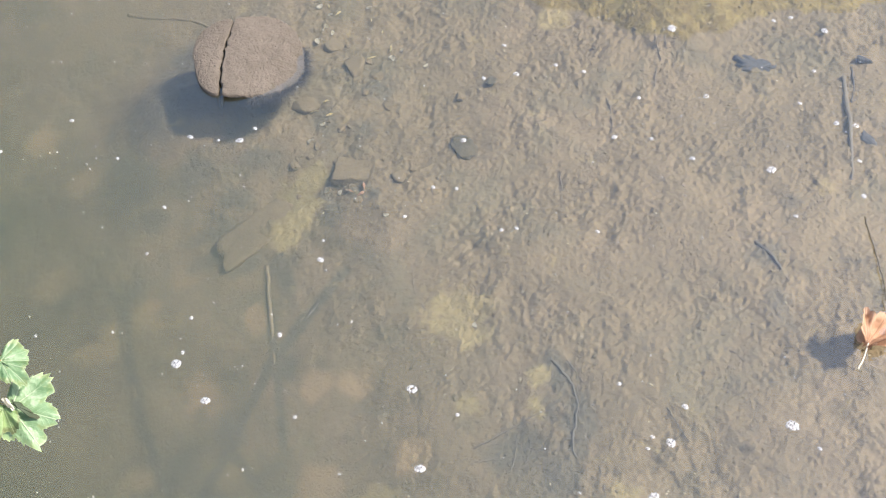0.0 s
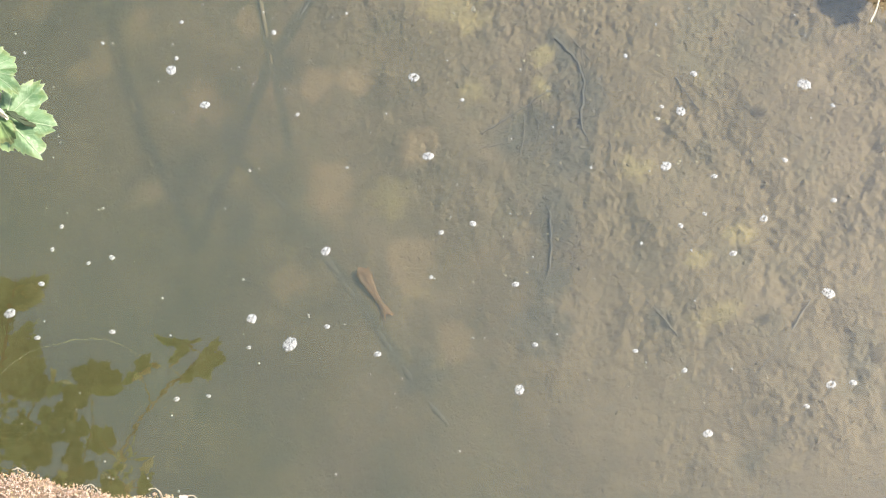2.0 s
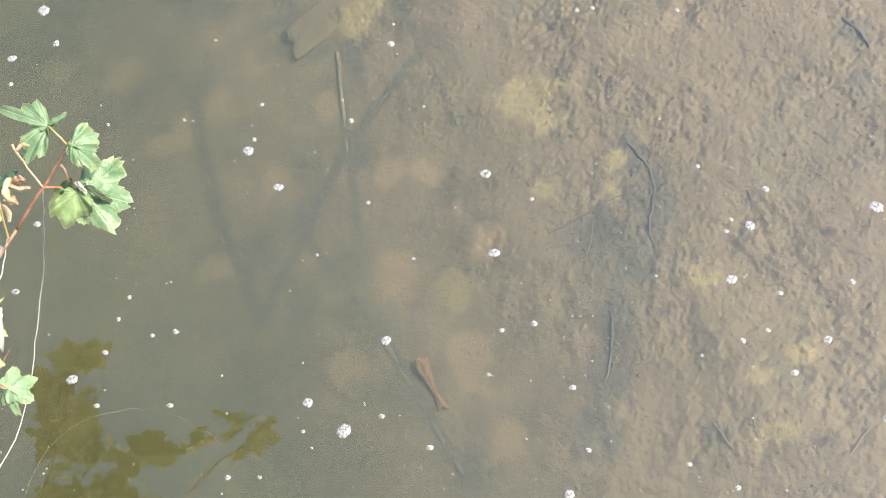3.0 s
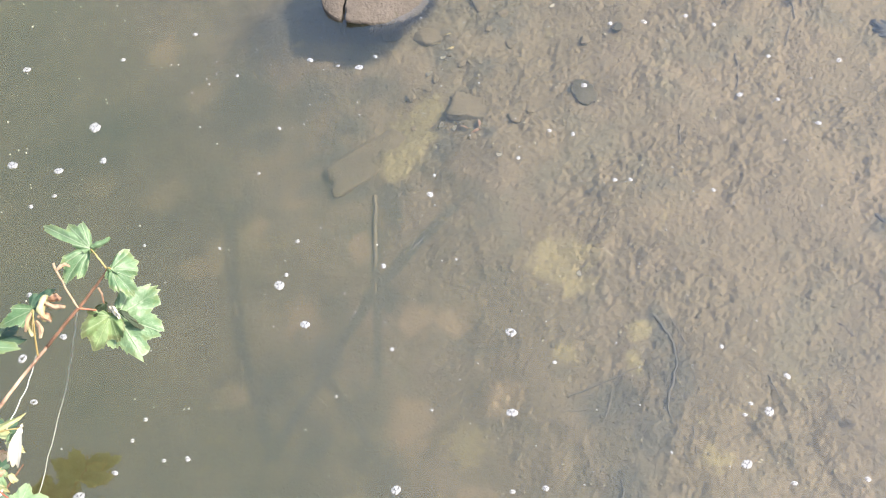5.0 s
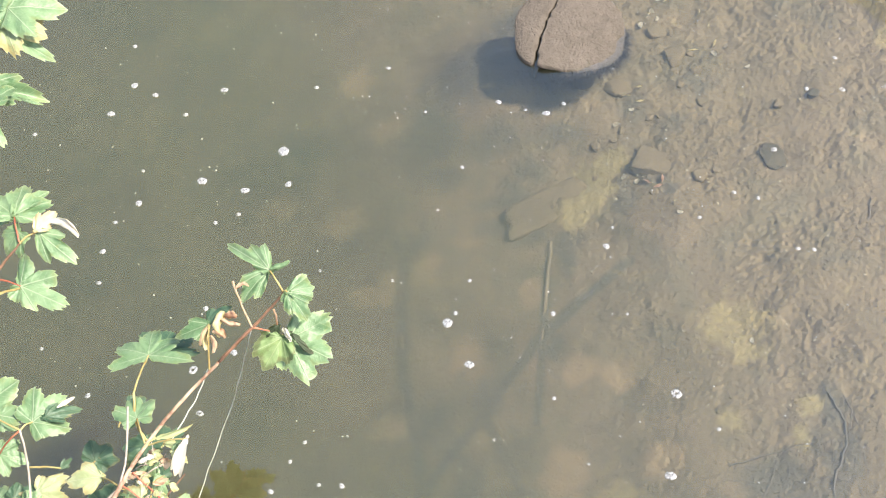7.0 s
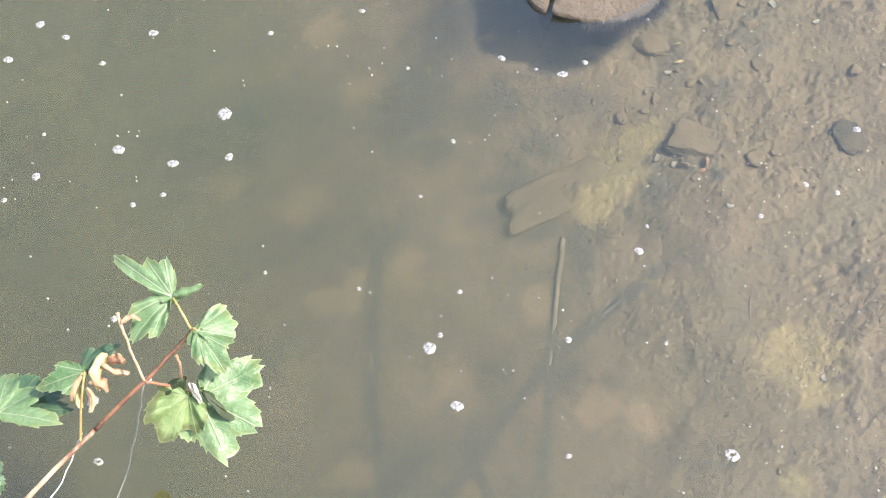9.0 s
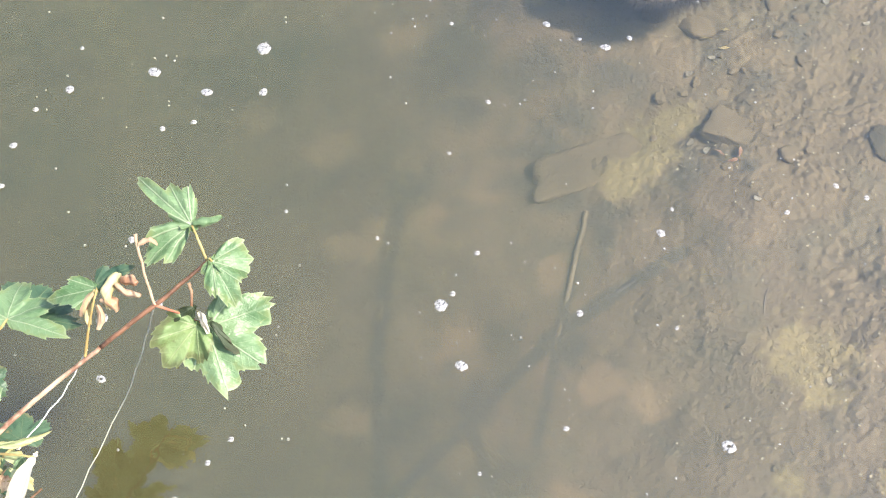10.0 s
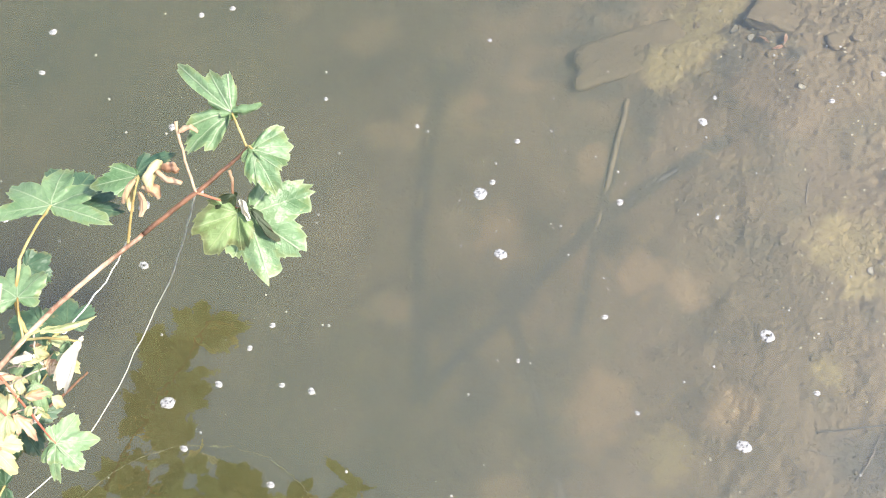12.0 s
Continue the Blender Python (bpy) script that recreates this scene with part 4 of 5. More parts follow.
def middle_branch():
    b = Branch("maple branch with fresh green leaves and one bleached leaf",
               [(-0.898, 1.102, 0.651), (-0.923, 1.060, 0.641), (-0.938, 1.016, 0.637), (-0.980, 0.908, 0.622), (-1.037, 0.749, 0.603), (-1.086, 0.560, 0.613)],
               [0.0016, 0.0021, 0.0025, 0.003, 0.0035, 0.0045], STEM, 2)
    b.rod("side_stem", [(-0.886, 1.036, 0.632), (-0.916, 1.026, 0.632), (-0.935, 1.008, 0.637), (-0.963, 0.971, 0.627)], [0.0016, 0.0020, 0.0024, 0.003], STEM_YELLOW)
    b.rod("petiole", [(-0.945, 1.088, 0.646), (-0.932, 1.052, 0.639), (-0.925, 1.043, 0.637)], [0.0018, 0.002, 0.002], STEM_RED)
    top = (-0.898, 1.102, 0.651)
    b.leaf((-0.916, 1.146, 0.660), (-0.924, 1.224, 0.660), stalk=top, width=0.95, roll=8, cup=0.2)
    b.leaf((-0.915, 1.148, 0.660), (-0.875, 1.220, 0.660), width=0.6, roll=5, cup=0.25, lobes=NARROW)
    b.leaf((-0.920, 1.142, 0.660), (-0.989, 1.186, 0.641), width=0.75, roll=-12, cup=0.2, lobes=SIMPLE)
    b.leaf((-0.903, 1.120, 0.653), (-0.933, 1.089, 0.639), width=0.95, roll=5, cup=0.3)
    b.leaf((-0.876, 1.123, 0.651), (-0.810, 1.081, 0.622), stalk=top, stalk_material=STEM_YELLOW, width=0.75, roll=10, cup=0.15, lobes=SIMPLE)
    b.leaf((-0.877, 1.121, 0.657), (-0.850, 1.160, 0.664), LEAF_CREAM, width=0.8, roll=20, cup=0.3, lobes=SIMPLE, full=0.42, crumple=2.0, label="cream and yellow withering leaf")
    b.curl((-0.858, 1.136, 0.660), (-0.813, 1.117, 0.650), 0.0055, LEAF_WHITE, "bleached pinkish white curled leaf edge")
    b.leaf((-0.886, 1.040, 0.632), (-0.806, 1.010, 0.622), stalk=(-0.925, 1.047, 0.638), width=0.85, roll=8, cup=0.15, lobes=[(0.0, 1.05, 24.0), (44.0, 0.82, 25.0), (-34.0, 0.66, 24.0), (104.0, 0.72, 26.0)], full=0.36)
    b.leaf((-0.950, 1.100, 0.641), (-0.996, 1.085, 0.632), LEAF_DARK, width=0.8, roll=-20, cup=0.3)


def low_branch():
    b = Branch("low maple shoot with yellowing leaves above the bank",
               [(-0.906, 0.894, 0.47), (-0.885, 0.845, 0.45), (-0.867, 0.767, 0.43), (-0.851, 0.670, 0.42), (-0.833, 0.512, 0.44)],
               [0.0014, 0.0017, 0.0019, 0.0022, 0.003], STEM_GREY, 3)
    b.rod("petiole", [(-0.885, 0.845, 0.45), (-0.860, 0.846, 0.452), (-0.837, 0.845, 0.45)], [0.0016, 0.0014, 0.0012], STEM_YELLOW)
    b.leaf((-0.837, 0.845, 0.45), (-0.818, 0.862, 0.455), LEAF_DARK, width=0.7, roll=30, cup=0.4, lobes=SIMPLE)
    top = (-0.906, 0.894, 0.47)
    b.leaf((-0.985, 0.927, 0.465), (-0.928, 0.984, 0.48), width=1.15, roll=5, cup=0.15, stalk=top, stalk_material=STEM_YELLOW)
    b.leaf((-0.945, 0.913, 0.46), (-0.915, 0.936, 0.45), width=0.9, roll=5, cup=0.2)
    b.leaf((-0.896, 0.914, 0.46), (-0.850, 0.968, 0.46), stalk=top, stalk_material=STEM_YELLOW, width=1.0, roll=10, cup=0.2)
    b.leaf((-0.880, 0.922, 0.46), (-0.828, 0.955, 0.455), LEAF_DARK, width=0.8, roll=-10, cup=0.4, lobes=SIMPLE)
    b.leaf((-0.862, 0.940, 0.462), (-0.838, 0.960, 0.462), LEAF_WHITE, width=0.55, roll=20, cup=0.4, lobes=NARROW, label="bleached white curled leaf tip")
    b.leaf((-0.943, 0.870, 0.44), (-0.898, 0.862, 0.43), width=1.0, roll=5, cup=0.2, stalk=top)
    b.leaf((-0.943, 0.870, 0.44), (-0.972, 0.836, 0.43), width=0.95, roll=-5, cup=0.2, lobes=SIMPLE)
    rnd = random.Random(8)
    for k in range(30):
        p = Vector((rnd.uniform(-1.02, -0.77), rnd.uniform(0.66, 0.83), rnd.uniform(0.39, 0.43)))
        a = rnd.uniform(0, 6.3)
        r = rnd.uniform(0.034, 0.062)
        q = p + Vector((math.cos(a) * r, math.sin(a) * r, rnd.uniform(-0.012, 0.006)))
        kind = (LEAF_PALE, LEAF, LEAF_DARK, LEAF, LEAF_PALE, LEAF)[k % 6]
        b.leaf(p, q, kind, stalk=p + Vector((rnd.uniform(-0.03, 0.03), -0.03, -0.01)), stalk_material=STEM_YELLOW, width=rnd.uniform(0.7, 1.0), roll=rnd.uniform(-20, 25), cup=0.3,
               lobes=(AXES, SPREAD)[k % 2])


def thicket():
    b = Branch("dense leafy maple shoots leaning out from the bank",
               [(-0.70, 0.74, 0.47), (-0.74, 0.66, 0.46), (-0.80, 0.55, 0.45), (-0.84, 0.48, 0.45)], [0.0016, 0.002, 0.0026, 0.0034], STEM, 5)
    rnd = random.Random(15)
    for k in range(34):
        p = Vector((rnd.uniform(-1.02, -0.74), rnd.uniform(0.50, 0.73), rnd.uniform(0.44, 0.58)))
        p.y = max(p.y, float(bank_edge(p.x)) - 0.04)
        a = rnd.uniform(0, 6.3)
        r = rnd.uniform(0.045, 0.08)
        q = p + Vector((math.cos(a) * r, math.sin(a) * r * 0.6 - 0.01, rnd.uniform(-0.015, 0.01)))
        b.leaf(p, q, (LEAF, LEAF_DARK, LEAF, LEAF_PALE)[k % 4], stalk=p + Vector((rnd.uniform(-0.02, 0.02), -0.05, -0.03)), stalk_material=STEM_YELLOW,
               width=rnd.uniform(0.8, 1.0), roll=rnd.uniform(-20, 25), cup=0.25)


def hanging_shoot():
    b = Branch("leafy maple shoot hanging low over the water, shade put into its colour",
               [(-0.690, 0.897, 0.340), (-0.720, 0.840, 0.345), (-0.760, 0.760, 0.365), (-0.800, 0.660, 0.395), (-0.830, 0.520, 0.440)], [0.0012, 0.0016, 0.002, 0.0024, 0.003], STEM, 6)
    rnd = random.Random(27)
    for x, y in [(-0.765, 0.918), (-0.738, 0.897), (-0.732, 0.840), (-0.735, 0.800), (-0.806, 0.861), (-0.783, 0.786), (-0.745, 0.750), (-0.786, 1.000), (-0.735, 0.96), (-0.83, 0.93), (-0.74, 0.72), (-0.81, 0.72)]:
        a, r = rnd.uniform(0, 6.3), rnd.uniform(0.040, 0.056)
        p = Vector((x - 0.4 * r * math.cos(a), y - 0.4 * r * math.sin(a), 0.34 + rnd.uniform(-0.02, 0.02)))
        # dark leaf colour stands for the shade under the other shoots
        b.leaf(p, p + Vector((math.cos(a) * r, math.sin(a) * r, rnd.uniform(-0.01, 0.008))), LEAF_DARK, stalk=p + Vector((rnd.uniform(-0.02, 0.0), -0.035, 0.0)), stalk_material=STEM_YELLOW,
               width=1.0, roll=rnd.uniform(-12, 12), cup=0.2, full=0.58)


def upper_branch():
    b = Branch("maple branch tip with long pale green leaves",
               [(-0.974, 1.414, 0.784), (-0.989, 1.331, 0.755), (-1.008, 1.216, 0.736), (-1.040, 1.032, 0.707), (-1.101, 0.692, 0.678), (-1.126, 0.518, 0.698)],
               [0.0024, 0.003, 0.0036, 0.0045, 0.006, 0.007], STEM, 4)
    b.leaf((-0.980, 1.418, 0.775), (-0.887, 1.379, 0.746), width=0.55, roll=10, cup=0.15, lobes=SIMPLE, stalk=(-0.983, 1.375, 0.770))
    b.leaf((-0.966, 1.420, 0.784), (-0.896, 1.434, 0.775), LEAF_PALE, width=0.6, roll=25, cup=0.3, lobes=SIMPLE)
    b.leaf((-0.984, 1.317, 0.755), (-0.868, 1.314, 0.736), width=0.55, roll=5, cup=0.1, lobes=SIMPLE, stalk=(-0.992, 1.325, 0.755))
    b.leaf((-0.924, 1.305, 0.741), (-0.890, 1.294, 0.731), width=0.3, roll=40, cup=0.4, lobes=NARROW)
    b.leaf((-0.979, 1.283, 0.746), (-0.933, 1.223, 0.726), width=0.7, roll=10, cup=0.15, lobes=SIMPLE, stalk=(-1.000, 1.258, 0.746))
    b.leaf((-0.993, 1.237, 0.736), (-0.938, 1.208, 0.726), width=0.8, roll=0, cup=0.2, stalk=(-1.007, 1.224, 0.736))
    b.leaf((-1.001, 1.308, 0.755), (-1.070, 1.344, 0.746), width=0.9, roll=-5, cup=0.2)
    b.rod("side_stem", [(-0.965, 1.480, 0.790), (-0.965, 1.430, 0.770), (-0.968, 1.390, 0.755)], [0.0016, 0.002, 0.0024], STEM)
    b.leaf((-0.965, 1.425, 0.785), (-0.890, 1.395, 0.785), LEAF_PALE, width=0.9, roll=5, cup=0.3, label="yellowing lobed leaf")
    b.leaf((-0.960, 1.440, 0.795), (-0.870, 1.450, 0.800), width=1.0, roll=0, cup=0.2)
    b.leaf((-0.980, 1.430, 0.790), (-1.060, 1.460, 0.780), width=1.0, roll=-5, cup=0.2)
    b.leaf((-0.985, 1.360, 0.770), (-1.055, 1.370, 0.770), LEAF_DARK, width=1.0, roll=-5, cup=0.2)
    rnd = random.Random(33)
    for k in range(20):
        p = Vector((rnd.uniform(-1.06, -0.94), rnd.uniform(1.08, 1.36), rnd.uniform(0.75, 0.83)))
        a, r = rnd.uniform(0, 6.3), rnd.uniform(0.050, 0.078)
        b.leaf(p, p + Vector((math.cos(a) * r * 0.7 - 0.02, math.sin(a) * r, rnd.uniform(-0.015, 0.01))), (LEAF, LEAF_DARK)[k % 2], stalk=(-1.02, p.y - 0.03, 0.74), stalk_material=STEM_YELLOW,
               width=1.0, roll=rnd.uniform(-15, 15), cup=0.2)


long_branch()
middle_branch()
low_branch()
upper_branch()
thicket()
hanging_shoot()


def fishing_line(points):
    bm = tube(points, [0.00070] * len(points), 5, 0.0012, 9)
    tagged(part("fishing_line", bm, LINE), "thin pale tangled fishing line caught on the maple branch", "fishing line")


fishing_line([(-0.562, 1.036, 0.545), (-0.606, 1.050, 0.42), (-0.652, 1.050, 0.30), (-0.700, 1.015, 0.20), (-0.748, 0.960, 0.10), (-0.80, 0.87, 0.04), (-0.86, 0.74, 0.10), (-0.90, 0.665, 0.30)])
fishing_line([(-0.622, 0.984, 0.520), (-0.645, 0.955, 0.475), (-0.662, 0.920, 0.470), (-0.672, 0.884, 0.472)])


# ---------------------------------------------------------------- stones
ROCK_MID, ROCK_WIDE, ROCK_DEEP = (-0.165, 2.165), 0.122, 0.111


def crack_at(y):
    """Where the crack runs through the boulder: x over y."""
    return float(np.interp(y, [2.0, 2.063, 2.16, 2.25, 2.3], [-0.252, -0.240, -0.222, -0.194, -0.176])) + 0.0065 * noise.noise(Vector((0.3, y * 55, 5.0))) + 0.003 * noise.noise(Vector((0.7, y * 190, 2.0)))


def rock_reach(mid, deg, side):
    """How far one half of the boulder reaches from mid along a bearing; side +1 lies right of the crack, -1 left of it."""
    dx, dy, r = math.cos(radians(deg)), math.sin(radians(deg)), 0.0
    while r < 0.3:
        x, y = mid[0] + r * dx, mid[1] + r * dy
        u, v = (x - ROCK_MID[0]) / ROCK_WIDE, (y - ROCK_MID[1]) / ROCK_DEEP
        edge = 1 + 0.05 * noise.noise(Vector((u * 2.2, v * 2.2, 1.5)))
        if abs(u) ** 2.7 + abs(v) ** 2.7 > edge or side * (x - crack_at(y)) < 0.0005 + 0.0016 * smooth(y, 2.265, 2.20) + 0.0026 * smooth(y, 2.13, 2.05):
            return r
        r += 0.0008
    return r


def rock_piece(mid, outline, top, lean, seed):
    """A block of rough stone over a plan outline, one reach for each spoke; lean tips its top; the foot is undercut."""
    bm = bmesh.new()
    spokes, rings = len(outline), 72
    rows = []
    for i in range(rings + 1):
        f = i / rings
        row = []
        for k in range(spokes):
            a = 2 * math.pi * k / spokes
            out = sum(outline[(k + d) % spokes] for d in (-2, -1, 0, 1, 2)) / 5
            out *= 1 + 0.022 * noise.noise(Vector((math.cos(a) * 6, math.sin(a) * 6, seed)))
            if f < 0.66:
                t = f / 0.66
                r, z = out * 0.95 * t, top - 0.006 * t ** 3
            elif f < 0.78:
                t = (f - 0.66) / 0.12 * math.pi / 2
                r, z = out * (0.95 + 0.05 * math.sin(t)), top - 0.006 - 0.009 * (1 - math.cos(t))
            else:
                t = (f - 0.78) / 0.22
                r, z = out * (1 - 0.75 * min(1.0, 4.0 * t)), top - 0.015 - 0.27 * t
            r *= 1 + 0.022 * noise.fractal(Vector((math.cos(a) * 9, math.sin(a) * 9, z * 50 + seed)), 0.9, 2.0, 4) * smooth(f, 0.4, 0.8)
            x, y = mid[0] + r * math.cos(a), mid[1] + r * math.sin(a)
            soft = 1.0 if f < 0.8 else 0.0
            z += lean[0] * (x - mid[0]) + lean[1] * (y - mid[1])
            z += soft * (0.0022 * noise.fractal(Vector((x * 26, y * 26, seed)), 0.8, 2.0, 5) - 0.0032 * max(0.0, noise.noise(Vector((x * 230, y * 230, seed + 3))) - 0.10))
            row.append(bm.verts.new((x, y, z)))
        rows.append(row)
    for r0, r1 in zip(rows, rows[1:]):
        for k in range(spokes):
            n = (k + 1) % spokes
            bm.faces.new((r0[k], r1[k], r1[n], r0[n]))
    bmesh.ops.remove_doubles(bm, verts=bm.verts, dist=0.0002)
    return bm


def build_boulder():
    root = holder("boulder", (-0.167, 2.15, bed_at(-0.167, 2.15)), "squat pinkish brown boulder with a dark crack, breaking the surface", "rock")
    spokes = 260
    block_mid, slab_mid = (-0.138, 2.142), (-0.250, 2.165)
    block = [rock_reach(block_mid, 360 * k / spokes, 1) for k in range(spokes)]
    slab = [rock_reach(slab_mid, 360 * k / spokes, -1) for k in range(spokes)]
    under(part("block", rock_piece(block_mid, block, 0.018, (-0.15, 0.13), 4.2), BOULDER), root)
    under(part("slab", rock_piece(slab_mid, slab, 0.025, (0.06, 0.12), 9.7), BOULDER), root)
    rnd = random.Random(71)
    hair = bmesh.new()
    for k in range(900):
        deg = rnd.uniform(245, 385) % 360
        a = radians(deg)
        edge_r = block[int(deg / 360 * spokes) % spokes] * rnd.uniform(0.96, 1.05)
        foot = Vector((block_mid[0] + edge_r * math.cos(a), block_mid[1] + edge_r * math.sin(a), rnd.uniform(-0.018, -0.002)))
        away = Vector((math.cos(a) + rnd.gauss(0, 0.35), math.sin(a) + rnd.gauss(0, 0.35), rnd.uniform(-0.9, -0.2))) * rnd.uniform(0.005, 0.020)
        across = away.cross(Vector((0, 0, 1))).normalized() * rnd.uniform(0.0004, 0.0009)
        rise = Vector((0, 0, 0.0008))
        ring = [hair.verts.new(foot + across), hair.verts.new(foot - across), hair.verts.new(foot + rise)]
        tip = hair.verts.new(foot + away)
        for q in range(3):
            hair.faces.new((ring[q], ring[(q + 1) % 3], tip))
        hair.faces.new(ring[::-1])
    under(part("algae_fringe", hair, SLIME, None, "brown algae hanging from the waterline"), root)


build_boulder()


def stone(name, place, size, seed, material, label, turn=0.0, tilt=0.0, sink=0.3, group="", rough=0.06):
    ob = part(name, angular(size, seed, rough), material)
    z = bed_at(place[0], place[1])
    ob.matrix_world = Matrix.Translation((place[0], place[1], z + size[2] * (1 - 2 * sink))) @ Matrix.Rotation(radians(turn), 4, "Z") @ Matrix.Rotation(radians(tilt), 4, "X")
    return tagged(ob, label, "stone", group)


def slab_stone(name, place, size, seed, label, turn, tilt, rise, dip=0.0):
    """A flat stone with squared, worn sides; rise lifts its middle over the bed, dip sinks its left end."""
    bm = bmesh.new()
    bmesh.ops.create_cube(bm, size=2.0)
    bmesh.ops.subdivide_edges(bm, edges=bm.edges[:], cuts=14, use_grid_fill=True)
    for v in bm.verts:
        c = v.co
        round_off = (abs(c.x) ** 9 + abs(c.y) ** 9 + abs(c.z) ** 9) ** (1 / 9)
        c = c / round_off
        c *= 1 + 0.10 * noise.fractal(Vector((c.x * 1.6 + seed, c.y * 1.6, c.z)), 0.8, 2.0, 4)
        v.co = Vector((c.x * size[0] * (1 - 0.12 * c.y), c.y * size[1], c.z * size[2] + 0.003 * noise.noise(Vector((c.x * 5, c.y * 5, seed)))))
    ob = part(name, bm, MUD)
    ob.matrix_world = Matrix.Translation((place[0], place[1], bed_at(*place) + rise)) @ Matrix.Rotation(radians(turn), 4, "Z") @ Matrix.Rotation(radians(dip), 4, "Y") @ Matrix.Rotation(radians(tilt), 4, "X")
    return tagged(ob, label, "stone")


slab_stone("flat_stone", (0.032, 1.915), (0.055, 0.036, 0.013), 3, "flat squared stone dusted with silt on the river bed", -12, -5, -0.009)
slab_stone("sunken_slab", (-0.205, 1.836), (0.100, 0.042, 0.022), 8, "long squared stone slab under silt in murky water", 27, 5, -0.0225, -8)
stone("mud_mound", (0.268, 1.905), (0.030, 0.038, 0.013), 7, SUNK_STONE, "rounded mud-coated cobble in the shallows", 20, 0, 0.52, rough=0.14)
stone("dark_flake", (0.938, 1.960), (0.054, 0.036, 0.012), 9, DARK_STONE, "dark ragged flake of stone sunk in shallow mud", -40, -8, 0.62, rough=0.45)
stone("dark_flake", (1.100, 1.696), (0.012, 0.030, 0.008), 13, DARK_STONE, "narrow dark flake beside a brown stick", 15, 0, 0.45, rough=0.25)
stone("dark_flake", (1.165, 1.905), (0.022, 0.012, 0.009), 10, DARK_STONE, "small dark flake by the shore", -30, 0, 0.3)
stone("round_stone", (0.700, 0.575), (0.024, 0.022, 0.013), 12, MUD, "round brown stone half sunk in mud", 0, 0, 0.4)
stone("sunken_cobble", (0.115, 1.865), (0.024, 0.018, 0.012), 16, MUD, "mud-coated cobble beside the flat stone", 70, 0, 0.42)
stone("sunken_cobble", (0.36, 2.06), (0.018, 0.016, 0.011), 17, SUNK_STONE, "small dark cobble in the shallows", 10, 0, 0.4)
stone("sunken_cobble", (0.285, 2.045), (0.016, 0.014, 0.010), 18, MUD, "small cobble in the shallows", 50, 0, 0.4)

stone("pale_cobble", (0.029, 2.292), (0.034, 0.028, 0.022), 41, MUD, "pale silted cobble beside the boulder", 20, 8, 0.64)
stone("pale_cobble", (0.065, 2.201), (0.040, 0.032, 0.020), 42, MUD, "pale yellowish cobble beside the boulder", 70, -6, 0.66)
stone("pale_cobble", (-0.059, 2.114), (0.040, 0.030, 0.016), 43, MUD, "pale flat cobble dimly seen in front of the boulder", -30, 4, 0.68)

rnd = random.Random(21)
for k in range(26):
    if k < 16:
        x, y = rnd.gauss(0.02, 0.05), rnd.gauss(2.12, 0.12)
        if math.hypot(x + 0.16, y - 2.17) < 0.165:
            x += 0.14
    else:
        x, y = rnd.uniform(-0.12, 0.20), rnd.uniform(1.80, 2.05)
    r = rnd.uniform(0.006, 0.017)
    stone("pebble", (x, y), (r, r * rnd.uniform(0.7, 1.0), r * rnd.uniform(0.5, 0.8)), 30 + k, MUD, "silt-dusted pebble beside the boulder", rnd.uniform(0, 180), rnd.uniform(-15, 15), 0.62, "pebbles by the boulder", 0.12)


# ---------------------------------------------------------------- sunken wood and twigs
def sunken(name, points, radii, material, label, lift=0.004, seed=1, group="", wobble=0.002):
    """A stick lying on the bed along points in plan; lift raises each point."""
    lifts = lift if isinstance(lift, (list, tuple)) else [lift] * len(points)
    line = [(x, y, bed_at(x, y) + h) for (x, y), h in zip(points, lifts)]
    return tagged(part(name, tube(line, radii, 9, wobble, seed), material), label, "stick", group)


sunken("sunken_stick", [(-0.197, 1.745), (-0.201, 1.66), (-0.205, 1.54), (-0.207, 1.43), (-0.207, 1.32)], [0.0044, 0.0046, 0.0048, 0.0048, 0.0045], SUNK_PALE,
       "straight pale silted stick standing out of the mud", [0.002, -0.0012, -0.0050, -0.0060, -0.0060], 31)
sunken("sunken_branch", [(-0.031, 1.670), (-0.127, 1.590), (-0.213, 1.505), (-0.313, 1.354), (-0.37, 1.275), (-0.43, 1.18)], [0.004, 0.006, 0.007, 0.009, 0.009, 0.009], SUNK_DARK,
       "dark waterlogged branch slanting into deep water", [-0.0045, -0.0065, -0.0081, -0.0115, -0.0115, -0.0115], 32, wobble=0.0015)
sunken("sunken_branch", [(-0.527, 1.765), (-0.53, 1.68), (-0.515, 1.57), (-0.495, 1.44), (-0.49, 1.33)], [0.010, 0.012, 0.013, 0.012, 0.009], MUD, "long waterlogged pole dimly seen in murky water", [-0.0115, -0.0135, -0.0145, -0.0140, -0.0105], 33, wobble=0.002)
sunken("sunken_log", [(-0.336, 1.370), (-0.270, 1.258), (-0.203, 1.108), (-0.152, 0.99), (-0.116, 0.891), (-0.080, 0.784), (-0.034, 0.684)], [0.006, 0.008, 0.011, 0.011, 0.010, 0.008, 0.004], SUNK_WOOD,
       "thick waterlogged branch lying on the river bed", [-0.0085, -0.0102, -0.0122, -0.0112, -0.0090, -0.0062, -0.002], 34, wobble=0.0015)
sunken("sunken_branch", [(-0.47, 2.59), (-0.39, 2.545), (-0.30, 2.50), (-0.24, 2.44)], [0.005, 0.005, 0.004, 0.003], MUD, "dark bare branch in murky water beyond the boulder", -0.001, 36)
